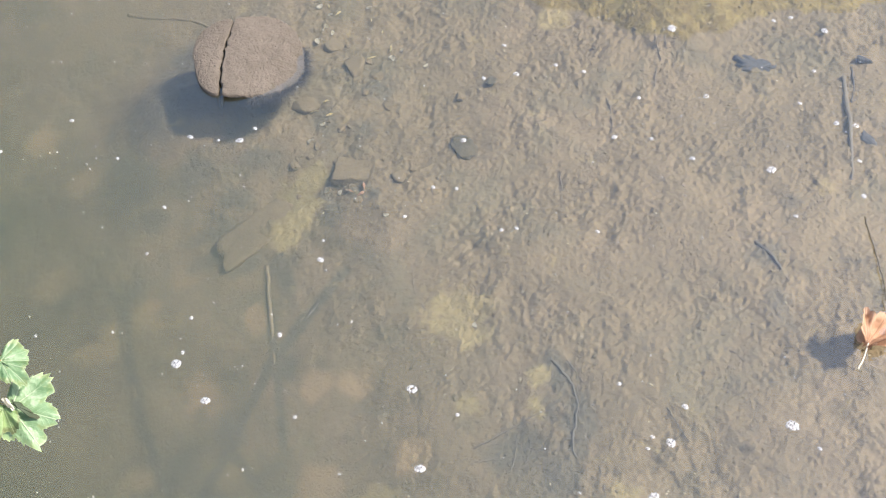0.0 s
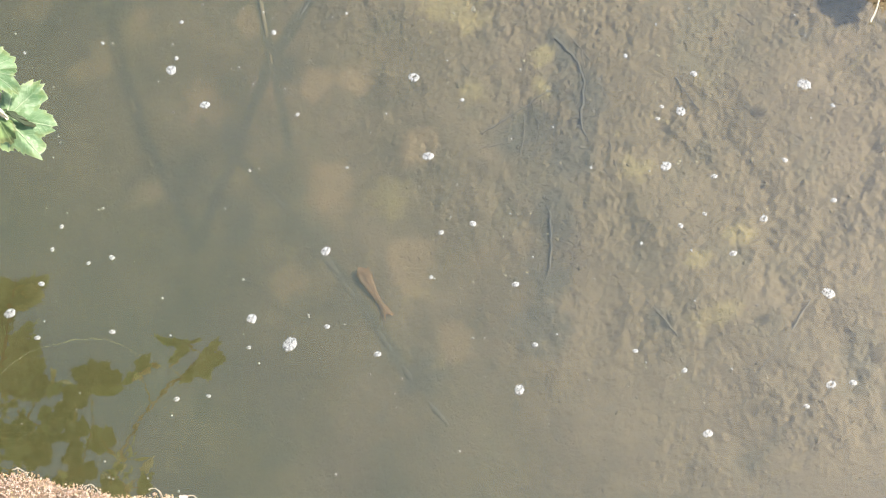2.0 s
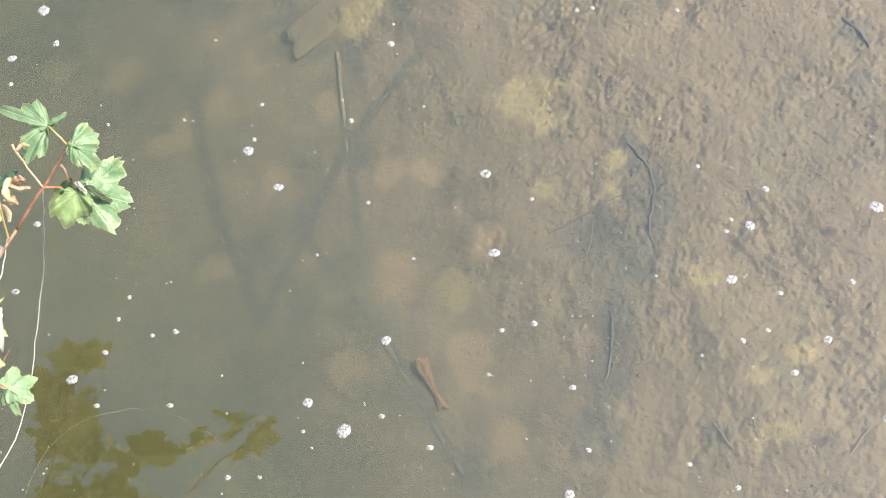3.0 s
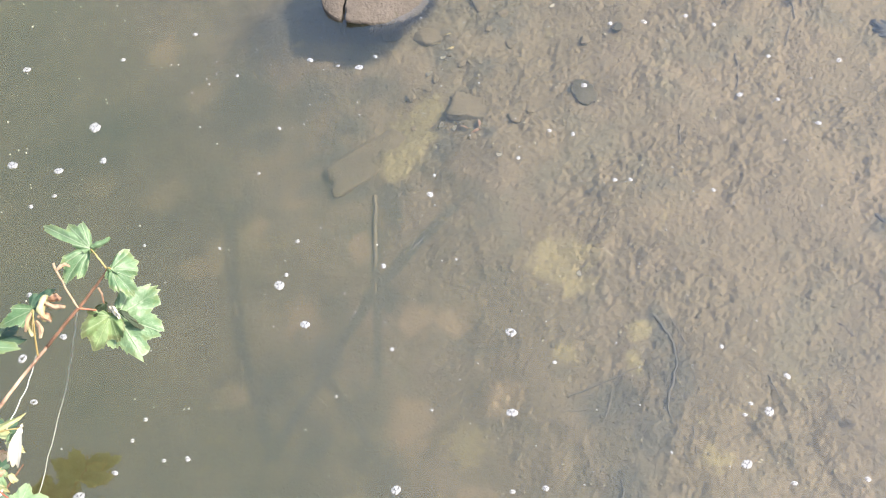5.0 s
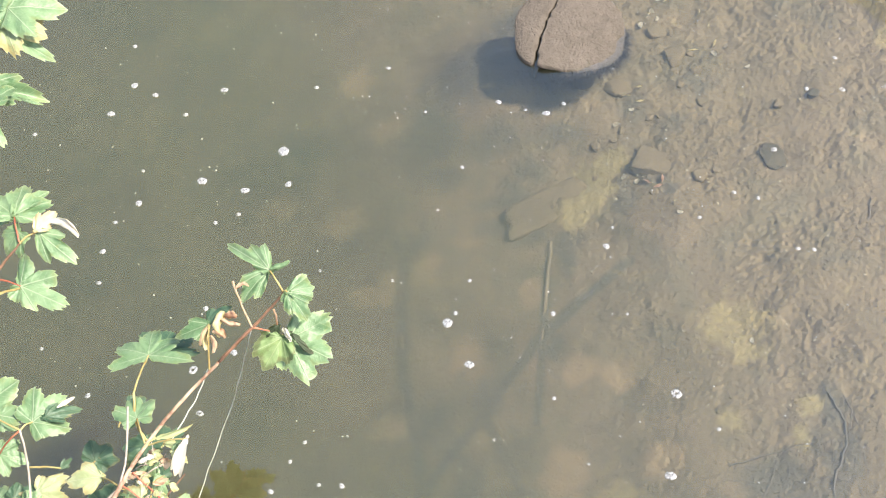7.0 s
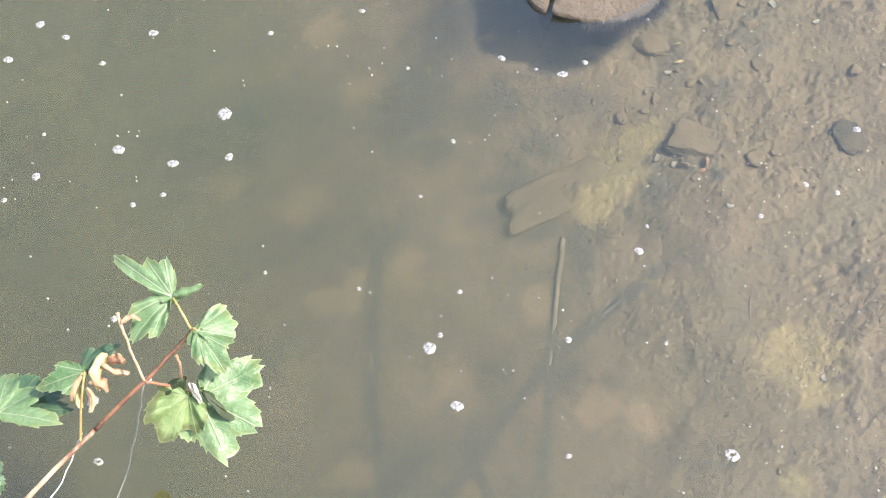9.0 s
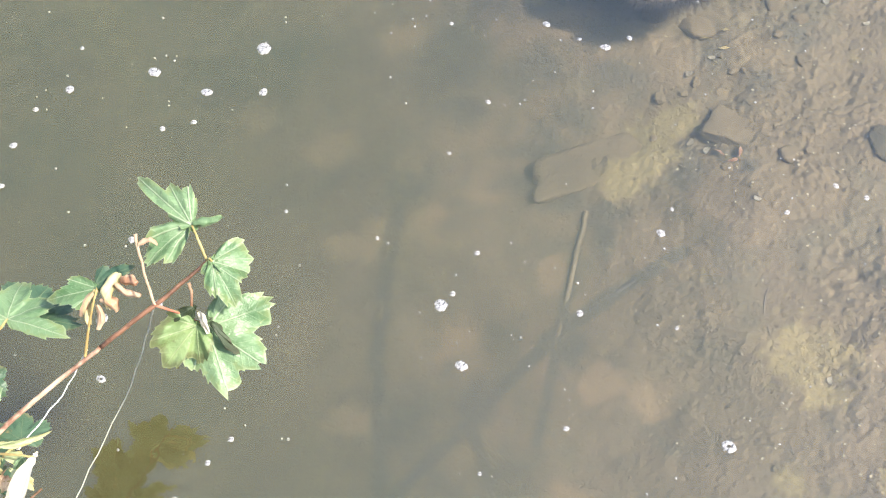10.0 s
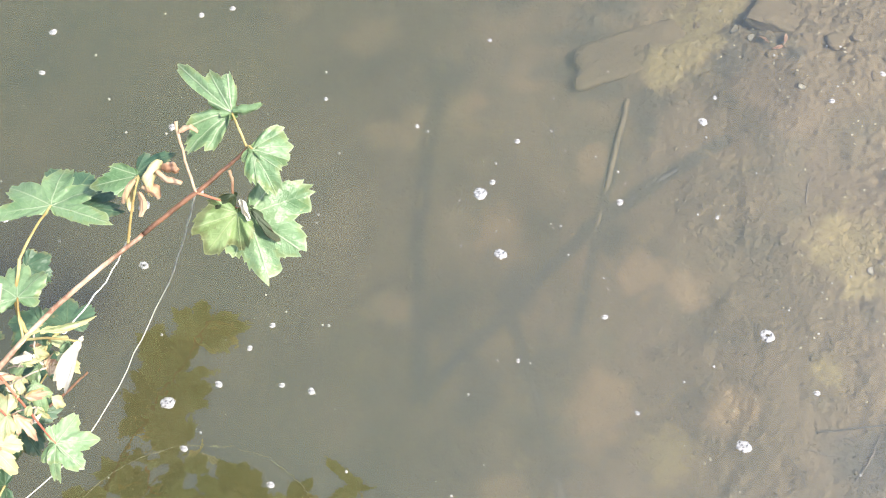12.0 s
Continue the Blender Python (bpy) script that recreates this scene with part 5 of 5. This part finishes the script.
sunken("wet_stick", [(1.108, 1.878), (1.088, 1.80), (1.075, 1.74), (1.060, 1.68), (1.036, 1.61)], [0.0050, 0.0058, 0.0052, 0.0045, 0.0025], SUNK_WOOD, "brown stick lying in shallow water near the shore", 0.0025, 37)
sunken("wet_stick", [(1.135, 1.90), (1.115, 1.83), (1.10, 1.80)], [0.002, 0.002, 0.002], DARK_TWIG, "thin dark twig beside a stick", 0.001, 38)
sunken("wet_stick", [(0.796, 1.496), (0.814, 1.451), (0.826, 1.413), (0.830, 1.380)], [0.0045, 0.0035, 0.0025, 0.0015], SUNK_DARK, "dark bent twig half buried in mud", -0.0005, 39)
for k, line in enumerate([
    [(0.352, 1.371), (0.377, 1.320), (0.398, 1.250)], [(0.340, 1.335), (0.366, 1.290), (0.372, 1.250), (0.362, 1.205), (0.340, 1.165), (0.345, 1.11)],
    [(0.238, 1.039), (0.240, 1.000), (0.232, 0.960), (0.215, 0.91), (0.193, 0.872)], [(0.358, 0.785), (0.378, 0.745), (0.388, 0.71), (0.400, 0.680)],
    [(0.160, 1.196), (0.230, 1.215), (0.312, 1.240)], [(0.148, 1.167), (0.205, 1.168), (0.268, 1.154)], [(0.215, 1.130), (0.235, 1.165), (0.245, 1.21)],
    [(0.457, 1.777), (0.448, 1.73), (0.437, 1.680)], [(0.599, 1.948), (0.596, 1.89), (0.582, 1.829)], [(0.746, 2.101), (0.740, 2.05), (0.738, 2.004)],
    [(0.765, 2.10), (0.762, 2.05)], [(0.353, 2.115), (0.345, 2.08), (0.340, 2.036)], [(0.725, 2.0), (0.70, 1.94)],
    [(0.62, 0.70), (0.56, 0.645), (0.49, 0.60)], [(0.12, 1.53), (0.10, 1.58), (0.11, 1.63)], [(0.38, 1.10), (0.375, 1.03)],
    [(0.53, 1.18), (0.55, 1.10)], [(0.66, 1.30), (0.70, 1.24)]]):
    sunken("twig", line, [0.0026 if k in (1, 2) else 0.0019 if k == 0 else 0.0015] * (len(line) - 1) + [0.0007], SUNK_WOOD if k % 4 and k > 2 else SUNK_DARK, "thin dark twig lying on the river mud", 0.0003, 60 + k, "twigs on the mud", 0.0020)


def mud_crumbs():
    """Small crumbs of mud and grit lying loose on the shallow bed, joined."""
    rng = np.random.default_rng(61)
    ball = bmesh.new()
    bmesh.ops.create_icosphere(ball, subdivisions=1, radius=1.0)
    unit = np.array([v.co[:] for v in ball.verts])
    faces = np.array([[v.index for v in f.verts] for f in ball.faces])
    ball.free()
    verts, polys, n = [], [], 0
    while n < 1500:
        x, y = rng.uniform(-0.25, 1.25), rng.uniform(0.45, 2.2)
        s = x + 0.15 + (y - 1.1) * 0.33
        thick = 0.5 + 0.5 * math.sin(x * 23 + 2 * math.sin(y * 17)) * math.sin(y * 19 + 1.5 * math.sin(x * 13))
        if s < 0.12 or rng.random() > (0.25 + 0.75 * thick) * min(1.0, 0.25 + 1.3 * (s - 0.12)) or math.hypot(x + 0.16, y - 2.17) < 0.16:
            continue
        r = 0.0010 + 0.0026 * rng.random() ** 2
        a = rng.uniform(0, 6.28)
        long = rng.uniform(1.0, 2.2)
        p = unit * (1 + rng.uniform(-0.3, 0.3, (len(unit), 1))) * np.array([r * long, r, r * 0.5])
        p = p @ np.array([[math.cos(a), math.sin(a), 0], [-math.sin(a), math.cos(a), 0], [0, 0, 1]])
        verts.append(p + np.array([x, y, bed_at(x, y) - r * 0.25]))
        polys.append(faces + n * len(unit))
        n += 1
    me = bpy.data.meshes.new("mud_crumbs")
    me.from_pydata(np.concatenate(verts).tolist(), [], np.concatenate(polys).tolist())
    for p in me.polygons:
        p.use_smooth = True
    me.materials.append(CRUMB)
    tagged(new("mud_crumbs", me), "loose crumbs of brown mud strewn over the shallow bed", "mud", kind="stuff")


mud_crumbs()


def rootlets():
    """Fine dark rootlets tangled on the mud."""
    rnd = random.Random(52)
    bm = bmesh.new()
    for k in range(60):
        if k < 42:
            f = rnd.random()
            x = float(np.interp(f, [0, 0.3, 0.55, 0.75, 1], [0.355, 0.385, 0.325, 0.240, 0.205])) + rnd.gauss(0, 0.026)
            y = 1.36 - 0.48 * f + rnd.gauss(0, 0.02)
        else:
            x, y = rnd.gauss(0.24, 0.05), rnd.gauss(1.17, 0.03)
        a = rnd.gauss(-1.7, 0.6) if k < 42 else rnd.gauss(0.2, 0.5)
        line = []
        for q in range(rnd.choice((4, 5, 6))):
            line.append((x, y, bed_at(x, y) - 0.0001))
            a += rnd.gauss(0, 0.35)
            x, y = x + 0.016 * math.cos(a), y + 0.016 * math.sin(a)
        strand = tube(line, [rnd.uniform(0.0004, 0.0010)] * (len(line) - 1) + [0.0004], 5, 0.0006, k)
        me = bpy.data.meshes.new("strand")
        strand.to_mesh(me)
        strand.free()
        bm.from_mesh(me)
        bpy.data.meshes.remove(me)
    tagged(part("rootlets", bm, SUNK_WOOD), "tangle of fine dark rootlets lying on the mud", "roots", kind="stuff")


rootlets()


# ---------------------------------------------------------------- dead leaves, husk, shell grit
def dead_leaf():
    root = holder("dead_leaf", (0.945, 1.21, 0.0), "curled russet dead leaf floating on shallow water", "leaf")
    blade = leaf_bmesh((0.896, 1.176, 0.012), (0.962, 1.236, 0.014), 0.92, -8, -0.22, 0.0, 71, 0.30, [(0.0, 1.0, 22.0), (36.0, 0.98, 18.0), (-22.0, 0.96, 20.0), (-50.0, 0.58, 20.0)], full=0.42, crumple=4.5, saw=1.3)
    for v in blade.verts:
        v.co.z = max(v.co.z, -0.002) + 0.006 * noise.noise(Vector((v.co.x * 40, v.co.y * 40, 2))) + 0.004 * noise.noise(Vector((v.co.x * 110, v.co.y * 60, 5)))
    under(part("blade", blade, LEAF_DEAD), root)
    under(part("twig", tube([(0.962, 1.254, 0.012), (0.975, 1.306, 0.008), (0.987, 1.380, 0.004), (0.997, 1.463, 0.002)], [0.0012, 0.0010, 0.0010, 0.0018], 7, 0.0012, 72), DARK_TWIG), root)
    under(part("stalk", tube([(0.898, 1.178, 0.012), (0.882, 1.152, 0.008), (0.865, 1.134, 0.003)], [0.0014, 0.0013, 0.0016], 7, 0.0005, 73), LEAF_WHITE), root)


dead_leaf()


def husk():
    """A half tube of rolled orange leaf, open at its upper end."""
    bm = bmesh.new()
    a, b = Vector((-0.124, 1.016, 0)), Vector((-0.094, 0.912, 0))
    a.z, b.z = bed_at(a.x, a.y) + 0.005, bed_at(b.x, b.y) + 0.0005
    d = (b - a).normalized()
    u = d.cross(Vector((0, 0, 1))).normalized()
    w = u.cross(d)
    rows = []
    for i in range(25):
        f = i / 24
        r = 0.0140 * (1 - 0.62 * smooth(f, 0.05, 0.62)) + 0.006 * smooth(f, 0.68, 1.0)
        rows.append([bm.verts.new(a + d * (f * 0.107 + 0.004 * math.sin(q * 0.7)) + (u * math.cos(t) + w * math.sin(t)) * r * (1 + 0.30 * noise.noise(Vector((f * 9, t * 2, 1)))))
                     for q, t in enumerate(np.linspace(0.2, 3.3, 17))])
    for r0, r1 in zip(rows, rows[1:]):
        for k in range(16):
            bm.faces.new((r0[k], r0[k + 1], r1[k + 1], r1[k]))
    bmesh.ops.solidify(bm, geom=bm.faces[:], thickness=0.0015)
    tagged(part("rolled_leaf", bm, RUST), "rolled orange-brown dead leaf resting on a sunken branch", "leaf")


husk()
for k, (x, y, turn) in enumerate([(0.022, 1.842, 20), (0.038, 1.852, 80), (0.012, 1.856, 140)]):
    z = bed_at(x, y) + 0.008
    a = radians(turn)
    bm = leaf_bmesh((x, y, z), (x + 0.026 * math.cos(a), y + 0.026 * math.sin(a), z + 0.004), 0.5, 20, 0.5, 0, 80 + k, 0.1, NARROW)
    tagged(part("leaf_scrap", bm, LEAF_DEAD), "small orange leaf scrap under the flat stone", "leaf", "orange leaf scraps")


for k, (x, y, turn) in enumerate([(0.005, 2.505, 144), (0.016, 2.459, 145), (0.030, 2.415, 92), (0.005, 2.338, 51), (0.001, 2.473, 9), (0.152, 2.228, 69), (0.142, 2.288, 73), (0.098, 2.215, 8), (-0.017, 2.074, 8), (-0.007, 2.113, 179), (0.019, 2.515, 117), (0.043, 2.380, 42), (0.123, 2.332, 78), (-0.035, 2.092, 175)]):
    z = bed_at(x, y) + 0.005
    a, r = radians(turn), 0.016 + 0.007 * (k % 3)
    bm = leaf_bmesh((x, y, z), (x + r * math.cos(a), y + r * math.sin(a), z + 0.003), 0.45, 15, 0.5, 0, 180 + k, 0.1, NARROW, crumple=2.0)
    tagged(part("plant_scrap", bm, STRAW), "small yellow scrap of dead plant on the mud", "plant debris", "yellow plant scraps")


def shell_grit():
    rnd = random.Random(33)
    bm = bmesh.new()
    for k in range(520):
        if k < 150:
            x, y = rnd.gauss(0.12, 0.14), rnd.gauss(1.95, 0.20)
        elif k < 220:
            x, y = rnd.gauss(0.18, 0.10), rnd.gauss(1.48, 0.10)
        else:
            x, y = rnd.uniform(-0.1, 1.1), rnd.uniform(0.5, 2.1)
        r = rnd.uniform(0.0008, 0.0020)
        c = Vector((x, y, bed_at(x, y) + r * 0.4))
        a = rnd.uniform(0, 3.1)
        u, v = Vector((math.cos(a), math.sin(a), rnd.uniform(-0.3, 0.3))), Vector((-math.sin(a), math.cos(a), rnd.uniform(-0.3, 0.3)))
        ring = [bm.verts.new(c + u * math.cos(t) * r * 1.5 + v * math.sin(t) * r) for t in (0, 1.05, 2.1, 3.14, 4.2, 5.25)]
        top = bm.verts.new(c + Vector((0, 0, r * 0.7)))
        for q in range(6):
            bm.faces.new((ring[q], ring[(q + 1) % 6], top))
    tagged(part("shell_grit", bm, SHELL), "pale yellow shell grit strewn on the mud", "shells", kind="stuff")


shell_grit()


def clam_shell(place, size, turn, tilt, seed):
    """One hollow valve of a small clam, ribbed and open upwards or lying on its rim."""
    bm = bmesh.new()
    rows, rings, spokes = [], 6, 18
    hinge = bm.verts.new((0, 0, 0))
    for i in range(1, rings + 1):
        f = i / rings
        row = []
        for k in range(spokes + 1):
            a = math.pi * (k / spokes)
            r = size * f * (1 + 0.05 * noise.noise(Vector((a * 3, f * 4, seed))))
            row.append(bm.verts.new((1.15 * r * math.cos(a), 1.35 * r * math.sin(a) ** 0.8, size * 0.45 * (f * f - 1.2 * f) * math.sin(a) + 0.03 * size * math.sin(f * 30))))
        rows.append(row)
    for k in range(spokes):
        bm.faces.new((hinge, rows[0][k], rows[0][k + 1]))
        for r0, r1 in zip(rows, rows[1:]):
            bm.faces.new((r0[k], r1[k], r1[k + 1], r0[k + 1]))
    bmesh.ops.solidify(bm, geom=bm.faces[:], thickness=0.0007)
    ob = part("clam_shell", bm, SHELL_WHITE if seed % 3 else SHELL)
    ob.matrix_world = Matrix.Translation((place[0], place[1], bed_at(*place) + 0.45 * size)) @ Matrix.Rotation(radians(turn), 4, "Z") @ Matrix.Rotation(radians(tilt), 4, "X")
    tagged(ob, "small pale clam shell lying open on the mud", "shell", "clam shells")


for k, (x, y, size, turn, tilt) in enumerate([(-0.005, 2.455, 0.010, 30, 10), (0.006, 2.425, 0.008, 200, -15), (-0.006, 2.308, 0.009, 80, 20), (0.060, 2.470, 0.010, 150, 0), (0.082, 2.468, 0.010, 330, 10), (0.125, 2.379, 0.007, 20, 0),
                                              (0.019, 2.358, 0.008, 110, 10), (0.024, 2.330, 0.007, 260, -10), (0.150, 2.204, 0.008, 300, 20), (0.183, 2.227, 0.006, 60, 0), (0.224, 2.160, 0.006, 210, 5), (0.030, 2.390, 0.006, 10, 0),
                                              (-0.048, 1.886, 0.008, 250, 15), (-0.012, 1.870, 0.007, 70, 0), (0.075, 1.770, 0.006, 160, 0), (-0.060, 2.020, 0.008, 40, 10), (-0.030, 2.060, 0.006, 190, 0), (0.214, 1.466, 0.006, 100, 0)]):
    clam_shell((x, y), size, turn, tilt, k)


# ---------------------------------------------------------------- foam on the water
foam_patches = []
foam_patches += [(-1.421, 1.782, 15.8), (-1.334, 1.878, 5.8), (-1.172, 1.938, 8.6), (-1.165, 2.146, 6), (-1.164, 1.324, 3.8), (-1.137, 2.023, 8.7), (-1.097, 1.56, 6.6), (-1.089, 1.636, 5.3), (-1.086, 1.482, 5.2), (-1.081, 1.993, 7.2), (-1.06, 1.774, 4.1), (-1.049, 1.686, 8), (-1.043, 1.222, 6.1), (-0.999, 1.934, 5.6), (-0.925, 2.007, 8.5), (-0.924, 1.746, 10.7), (-0.873, 1.636, 5.2), (-0.851, 1.424, 6.2), (-0.848, 1.284, 9.7), (-0.828, 1.658, 5.2), (-0.826, 1.721, 9.2), (-0.816, 1.19, 7.1), (-0.775, 1.324, 7.3), (-0.76, 1.828, 13.4)]
foam_patches += [(-0.735, 1.738, 7.9), (-0.716, 2.012, 5.6), (-0.714, 0.996, 10.2), (-0.672, 0.938, 5.4), (-0.654, 1.036, 5.7), (-0.635, 1.518, 3.7), (-0.628, 1.096, 4.6), (-0.607, 1.136, 4.6), (-0.569, 1.052, 4.5), (-0.562, 2.068, 5.6), (-0.544, 0.914, 5.3), (-0.527, 1.052, 5.6), (-0.487, 1.496, 3.7), (-0.466, 1.938, 4), (-0.454, 0.767, 5.2), (-0.414, 1.672, 3.8), (-0.401, 0.758, 4.1), (-0.374, 1.784, 5.2), (-0.369, 1.4, 10.7), (-0.356, 1.422, 4.8), (-0.335, 1.498, 4.8), (-0.321, 0.824, 4.1), (-0.32, 1.308, 9.3), (-0.31, 1.965, 6.7)]
foam_patches += [(-0.308, 0.874, 9.4), (-0.263, 1.152, 3.4), (-0.253, 0.812, 13.4), (-0.251, 1.942, 4), (-0.206, 1.932, 8), (-0.187, 0.826, 5.1), (-0.171, 1.959, 5.3), (-0.17, 1.424, 5.9), (-0.162, 0.962, 9.4), (-0.16, 1.24, 4.6), (-0.115, 0.756, 6.1), (-0.094, 1.11, 3.3), (-0.073, 1.584, 7.4), (-0.062, 1.63, 3.7), (-0.031, 1.426, 3.5), (0.001, 0.866, 4.1), (0.036, 0.942, 5.2), (0.048, 1.092, 10), (0.06, 1.256, 10.3), (0.093, 0.944, 6.3), (0.095, 0.636, 9), (0.107, 1.656, 5), (0.132, 1.186, 4.5), (0.135, 0.816, 6.1)]
foam_patches += [(0.139, 0.704, 5), (0.176, 1.719, 5.1), (0.222, 1.705, 5.1), (0.259, 1.83, 6.5), (0.291, 1.582, 5), (0.292, 0.651, 5.1), (0.314, 0.992, 3.2), (0.321, 1.58, 4.9), (0.333, 1.996, 5.5), (0.356, 0.832, 3.1), (0.358, 0.599, 5.1), (0.362, 0.49, 8), (0.396, 2.084, 5.6), (0.405, 1.993, 6.8), (0.428, 0.845, 5.3), (0.434, 1.191, 4.5), (0.438, 0.959, 9.7), (0.451, 1.052, 4.4), (0.465, 1.073, 4.4), (0.473, 0.855, 4.3), (0.477, 1.538, 5), (0.494, 1.055, 9.9), (0.494, 2, 5.5), (0.496, 0.773, 6.3)]
foam_patches += [(0.51, 0.918, 5.4), (0.523, 0.493, 5.1), (0.538, 1.121, 6.7), (0.549, 1.968, 5.5), (0.564, 0.82, 7.5), (0.569, 1.771, 6.6), (0.571, 0.517, 8.2), (0.605, 0.511, 6.2), (0.62, 0.665, 10.5), (0.633, 0.915, 5.5), (0.642, 1.75, 5.3), (0.645, 1.867, 5.4), (0.685, 0.821, 5.4), (0.71, 1.681, 6.5), (0.713, 1.046, 12.4), (0.745, 0.993, 4.5), (0.768, 2.053, 11.3), (0.785, 1.84, 6.8), (0.857, 1.618, 10.4), (0.867, 1.494, 5.1), (0.97, 1.779, 5.4), (0.992, 2.026, 5.7), (1.013, 1.514, 6.5), (1.025, 1.709, 6.8)]
foam_patches += [(1.028, 1.861, 5.6), (1.031, 2.027, 5.8), (1.036, 1.602, 5.3), (1.061, 1.694, 6.8), (1.09, 1.972, 8.6)]


def foam_bmesh(size, seed):
    """A little raft of bubbles: an uneven pad, sometimes with a hole, with bubble domes on it."""
    rnd = random.Random(seed)
    bm = bmesh.new()
    hole = 0.32 if rnd.random() < 0.22 and size > 0.006 else 0.0
    spokes = 22
    shape = [1 + 0.22 * math.sin(2 * math.pi * k / spokes * 2 + seed) * rnd.random() + rnd.uniform(-0.10, 0.08) for k in range(spokes)]
    rows = []
    for f, h in ((hole, 0.0 if hole else 0.16), (max(hole, 0.0) + 0.18, 0.22), (0.75, 0.18), (0.93, 0.10), (1.0, 0.0)):
        rows.append([bm.verts.new((f * size * shape[k] * math.cos(2 * math.pi * k / spokes), f * size * shape[k] * math.sin(2 * math.pi * k / spokes) * 0.92,
                                   h * size * (1 + 0.3 * rnd.uniform(-1, 1)) + 0.0004)) for k in range(spokes)])
    for r0, r1 in zip(rows, rows[1:]):
        for k in range(spokes):
            n = (k + 1) % spokes
            bm.faces.new((r0[k], r1[k], r1[n], r0[n]))
    if not hole:
        bm.faces.new(list(rows[0]))
    for _ in range(int(3 + size * 900)):
        a, q = rnd.uniform(0, 6.28), rnd.uniform(max(hole, 0.1), 0.95)
        r = size * rnd.uniform(0.10, 0.22)
        bmesh.ops.create_icosphere(bm, subdivisions=1, radius=r, matrix=Matrix.Translation((q * size * math.cos(a), q * size * math.sin(a), 0.10 * size)))
    return bm


for k, (x, y, mm) in enumerate(foam_patches):
    ob = part("foam_patch", foam_bmesh(mm / 1000 * 0.95, k), FOAM)
    ob.location = (x, y, 0.0005)
    tagged(ob, "small white foam patch drifting on the water" if mm < 8 else "larger white foam patch with bubbles drifting on the water", "foam", "foam patches")


def foam_specks():
    rnd = random.Random(44)
    bm = bmesh.new()
    for _ in range(640):
        x, y = rnd.uniform(-1.4, 1.3), rnd.uniform(0.5, 2.5)
        r = rnd.uniform(0.0009, 0.0024)
        bmesh.ops.create_icosphere(bm, subdivisions=1, radius=r, matrix=Matrix.Translation((x, y, 0.0006)))
    tagged(part("foam_specks", bm, FOAM), "tiny white bubbles scattered over the water", "foam", kind="stuff")


foam_specks()


# ---------------------------------------------------------------- litter on the bank
def bank_litter():
    petal = leaf_bmesh((-0.365, 0.458, BANK_TOP + 0.012), (-0.352, 0.438, BANK_TOP + 0.016), 0.8, 10, -0.4, 0, 91, 0.05, SIMPLE)
    tagged(part("petal", petal, PETAL), "pink and white petal lying on the mossy rim", "petal")
    petal = leaf_bmesh((-0.441, 0.469, BANK_TOP + 0.01), (-0.432, 0.452, BANK_TOP + 0.014), 0.7, 10, -0.4, 0, 92, 0.05, SIMPLE)
    tagged(part("petal", petal, PETAL), "small pale petal lying on the mossy rim", "petal")
    petal = leaf_bmesh((-0.319, 0.426, BANK_TOP + 0.01), (-0.311, 0.418, BANK_TOP + 0.013), 0.8, 10, -0.4, 0, 93, 0.05, SIMPLE)
    tagged(part("petal", petal, PETAL), "small pale petal lying on the mossy rim", "petal")
    for k, (x, h) in enumerate([(-0.390, 0.020), (-0.345, 0.016), (-0.47, 0.012), (-0.56, 0.010)]):
        y = float(bank_edge(x)) - 0.008
        line = [(x, y, BANK_TOP - 0.004), (x + 0.001, y + 0.006, BANK_TOP + h * 0.6), (x - 0.005, y + 0.013, BANK_TOP + h), (x - 0.012, y + 0.012, BANK_TOP + h * 0.9)]
        tagged(part("dry_stalk", tube(line, [0.0009, 0.0007, 0.0007, 0.0009], 7, 0.0006, 95 + k), STEM_GREY), "dry pale curled stalk sprouting from the mossy rim", "stalk", "dry stalks")


bank_litter()
